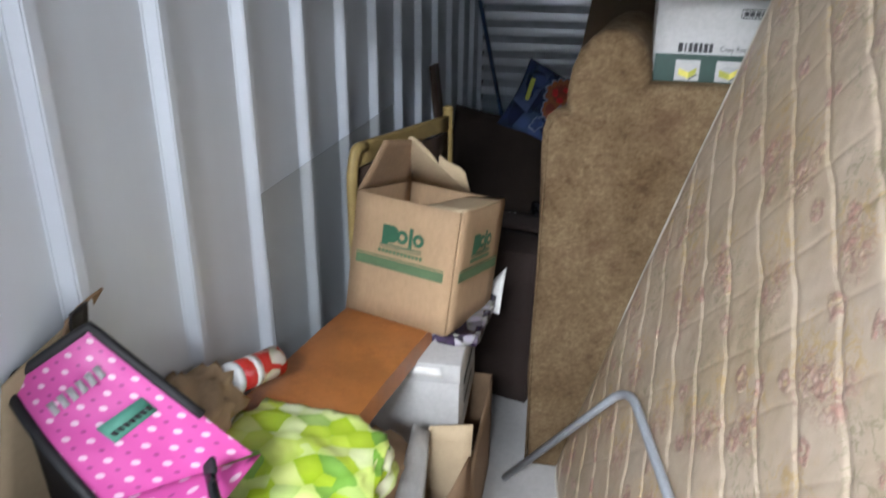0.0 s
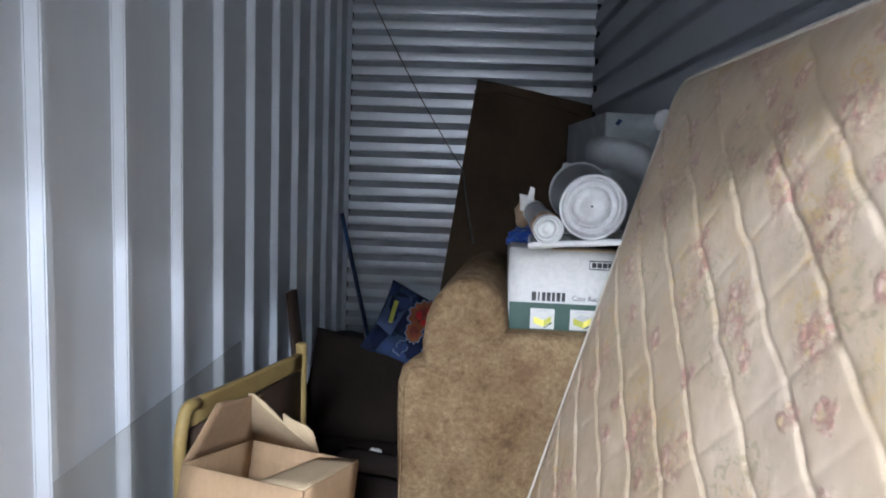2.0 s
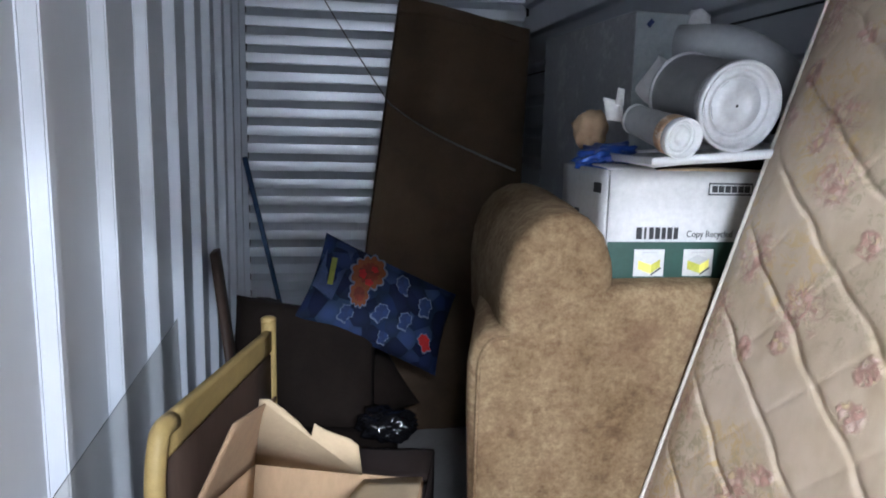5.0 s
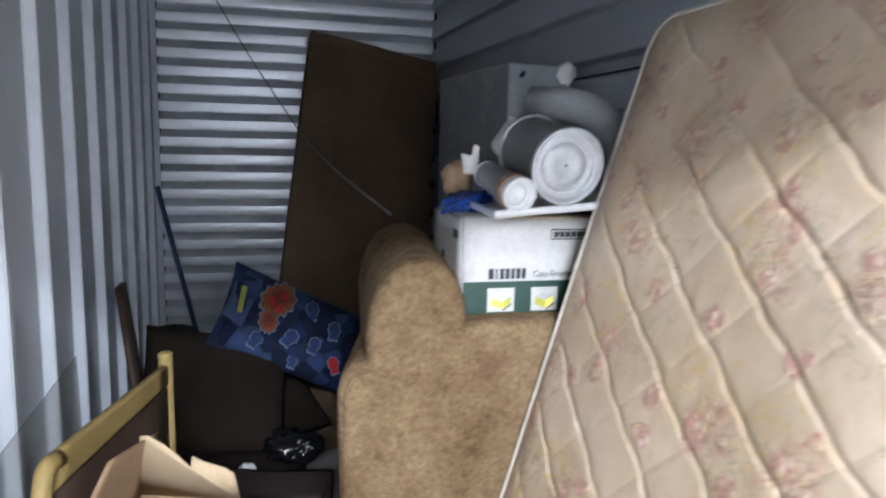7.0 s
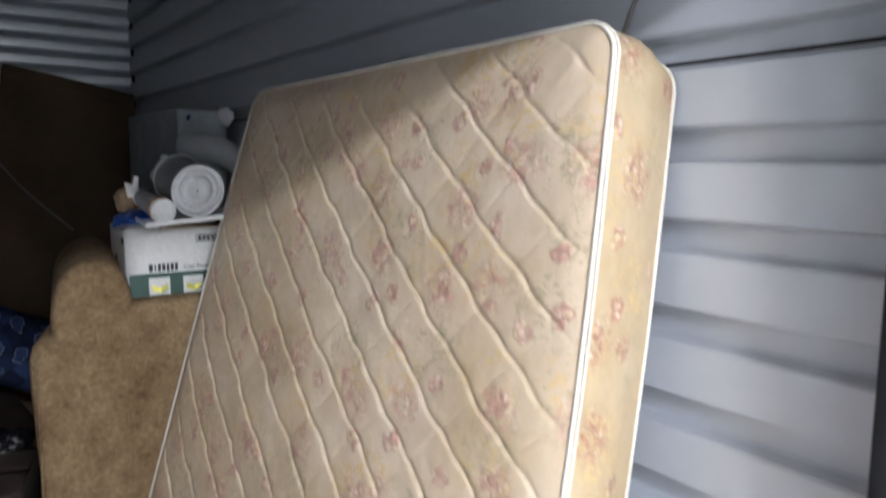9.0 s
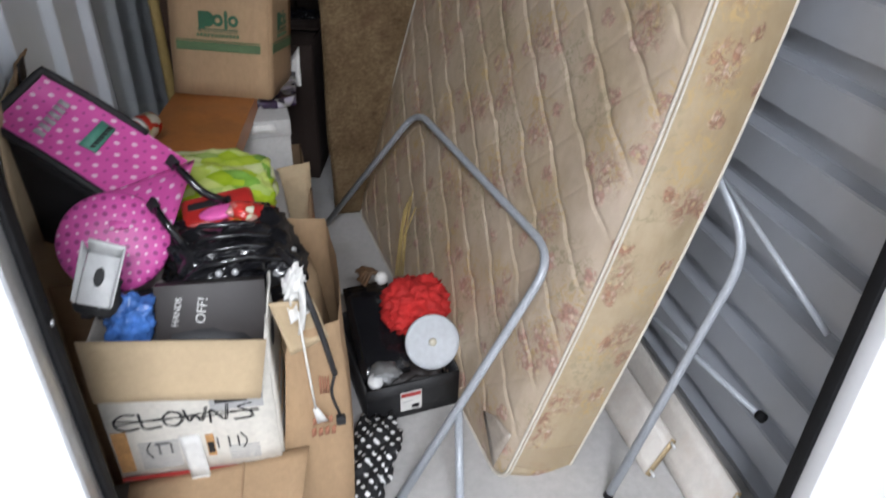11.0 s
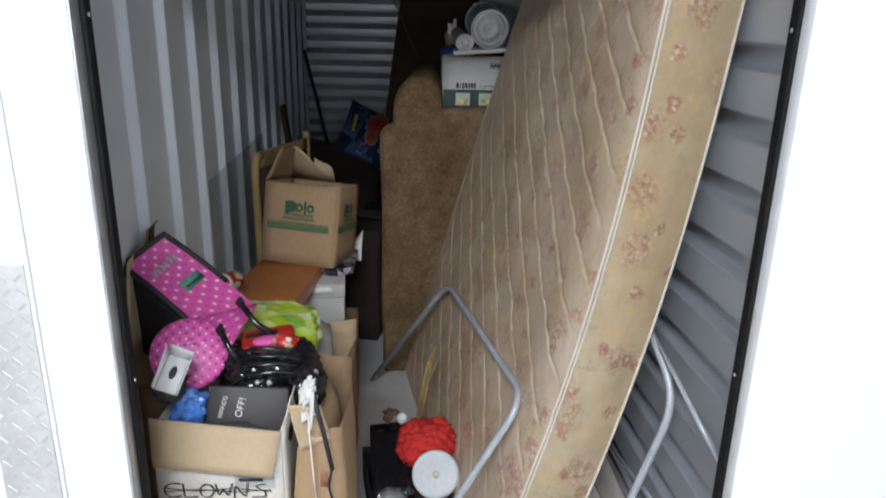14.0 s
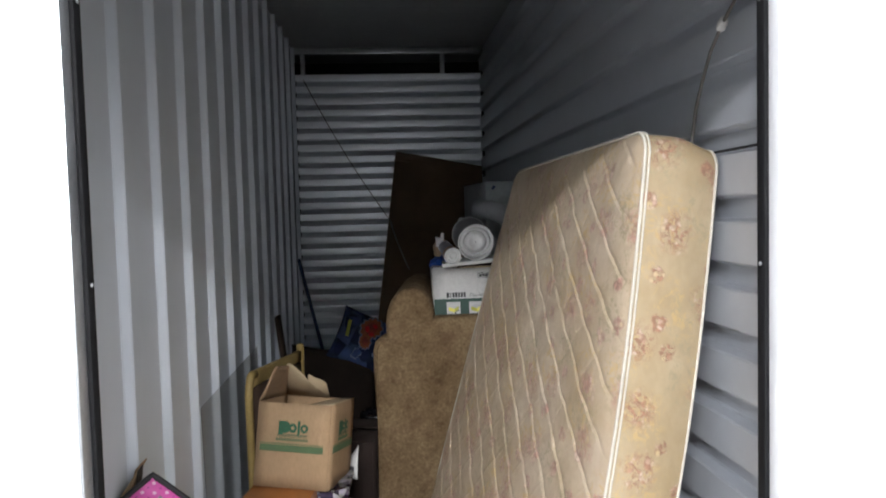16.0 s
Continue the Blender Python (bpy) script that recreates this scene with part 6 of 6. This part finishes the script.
whole("round_plate", lathe([(0.003, 0.004), (0.066, 0.004), (0.078, 0.006), (0.080, 0.0), (0.076, -0.004), (0.003, -0.004)], 48), M["white_plate"], frame_of((0.090, 0.915, 0.175), (0.95, 0.10, 0.10), (-0.05, 0.52, 0.85)), "pale grey round disc leaning on the tray's edge", "disc", smooth=40)
whole("plate_hub", lathe([(0.012, 0), (0.010, 0.002)], 16), M["cream_plastic"], frame_of((0.090, 0.912, 0.177), (0.95, 0.10, 0.10), (-0.05, 0.52, 0.85)) @ pose(0, 0, 0.004), "small cream hub on the round disc", "hub")


def build_doll():
    """A small doll lying in the tray: one plain mesh."""
    skirt = lump(0.105, 0.088, 0.060, 36, 0.18, 3.5, 0.1, 5, pose(0.065, 1.045, 0.215, 20, 0, 20))
    for v in skirt.verts:
        d = v.co - Vector((0.065, 1.045, 0.215))
        v.co += d.normalized() * (0.016 * noise.noise(v.co * 60) + 0.010 * noise.noise(v.co * 110))
    bits = [skirt]
    bits.append(tube([(0.0, 1.04, 0.225), (-0.035, 0.995, 0.215), (-0.02, 0.965, 0.215)], 0.013, 8))
    return join(*bits)


dl = whole("doll", build_doll(), M["red_cloth"], Matrix(), "small doll in a frilly red dress lying on the tray", "doll", smooth=50)
head = lump(0.020, 0.019, 0.022, 37, 0.12, 2, 0, 3, pose(-0.022, 1.155, 0.245))
hair = join(*[tube(bent([(-0.03, 1.165, 0.255), (-0.05 - 0.01 * (i % 3), 1.17 + 0.008 * i, 0.262 - 0.003 * i), (-0.075 - 0.006 * (i % 4), 1.15 + 0.012 * i, 0.225)], 0.02), 0.006, 6) for i in range(9)])
for k, extra in ((1, head), (2, hair)):
    for f in extra.faces:
        f.material_index, f.smooth = k, True
bm = bmesh.new()
bm.from_mesh(dl.data)
join(bm, head, hair).to_mesh(dl.data)
dl.data.materials.append(M["paper"])
dl.data.materials.append(M["hair"])
straw = thing("straw_bundle", Matrix(), "loose yellow straw beside the doll", "straw")
for i in range(5):
    part("stalk", tube([(0.03 + 0.006 * i, 1.22, 0.20), (0.055 + 0.005 * i, 1.27, 0.32 + 0.012 * (i % 3)), (0.075 + 0.009 * i, 1.30, 0.40 + 0.02 * (i % 4))], 0.002, 6), M["straw"], straw, "", None, 60)



# ---- folding table legs ----
def leg_frame(name, points, label, extra=(), caps=(), r=0.0110, brace=0.95):
    t = thing(name, Matrix(), label, "table legs", "folding table legs")
    part("frame_tube", tube(bent(points, 0.09, 8), r, 14), M["tube"], t, "", None, 60)
    for p in extra:
        part("brace", tube(p, r * brace, 12), M["tube"], t, "", None, 60)
    for p, d in caps:
        d = Vector(d).normalized()
        part("rubber_foot", tube([Vector(p) - d * 0.002, Vector(p) + d * 0.014], r * 1.08, 14), M["rubber"], t, "black rubber foot", None, 60)
    return t


leg_frame("table_leg_frame", [(-0.160, 1.88, 0.012), (0.162, 1.555, 0.617), (0.325, 0.672, 0.602), (-0.070, 0.522, 0.016)], "grey bent steel table leg frame standing on the floor",
          [[(0.060, 0.412, 0.016), (0.088, 0.584, 0.243)]], [((-0.070, 0.522, 0.016), (-0.6, -0.2, -0.6)), ((0.060, 0.412, 0.016), (-0.1, -0.6, -0.75))])
leg_frame("table_leg_frame", [(0.690, 1.35, 0.80), (0.655, 0.640, 0.830), (0.695, 0.500, 0.690), (0.456, 0.440, 0.016)], "grey bent steel table leg frame behind the mattress",
          [[(0.664, 0.66, 0.822), (0.712, 0.25, 0.655)], [(0.712, 1.25, 0.16), (0.702, 0.325, 0.365)]], [((0.702, 0.325, 0.365), (0, -0.97, 0.2)), ((0.456, 0.440, 0.016), (-0.3, 0, -0.9))], brace=0.62)
# shelf boards on the floor behind the mattress
for k, (a, b, c, d) in enumerate((((0.580, 0.482, 0.003), (0.654, 0.512, 0.093), (0.640, 1.55, 0.100), (0.545, 1.55, 0.003)), ((0.650, 0.292, 0.003), (0.714, 0.312, 0.118), (0.728, 1.60, 0.125), (0.665, 1.60, 0.003)))):
    sh = thing("shelf_board", Matrix(), "white melamine shelf board tilted on the floor by the wall", "board", "shelf boards")
    part("board", slab(a, b, c, d, 0.018, 4, 0.0, k, 0.001), M["white_board"], sh, "", None, 30)
    va, vb = Vector(a), Vector(b)
    part("raw_end", slab(va + Vector((0, -0.003, 0.004)), vb + Vector((0, -0.003, 0)), vb + Vector((0, -0.0012, 0)), va + Vector((0, -0.0012, 0.004)), 0.019), M["chipboard"], sh, "raw chipboard end")
    for f in (0.12, 0.88):
        part("dowel", tube([va.lerp(vb, f) + Vector((0, 0.0, 0.006)), va.lerp(vb, f) + Vector((0, -0.022, 0.006))], 0.004, 8), M["white_plastic"], sh, "pale wooden dowel")
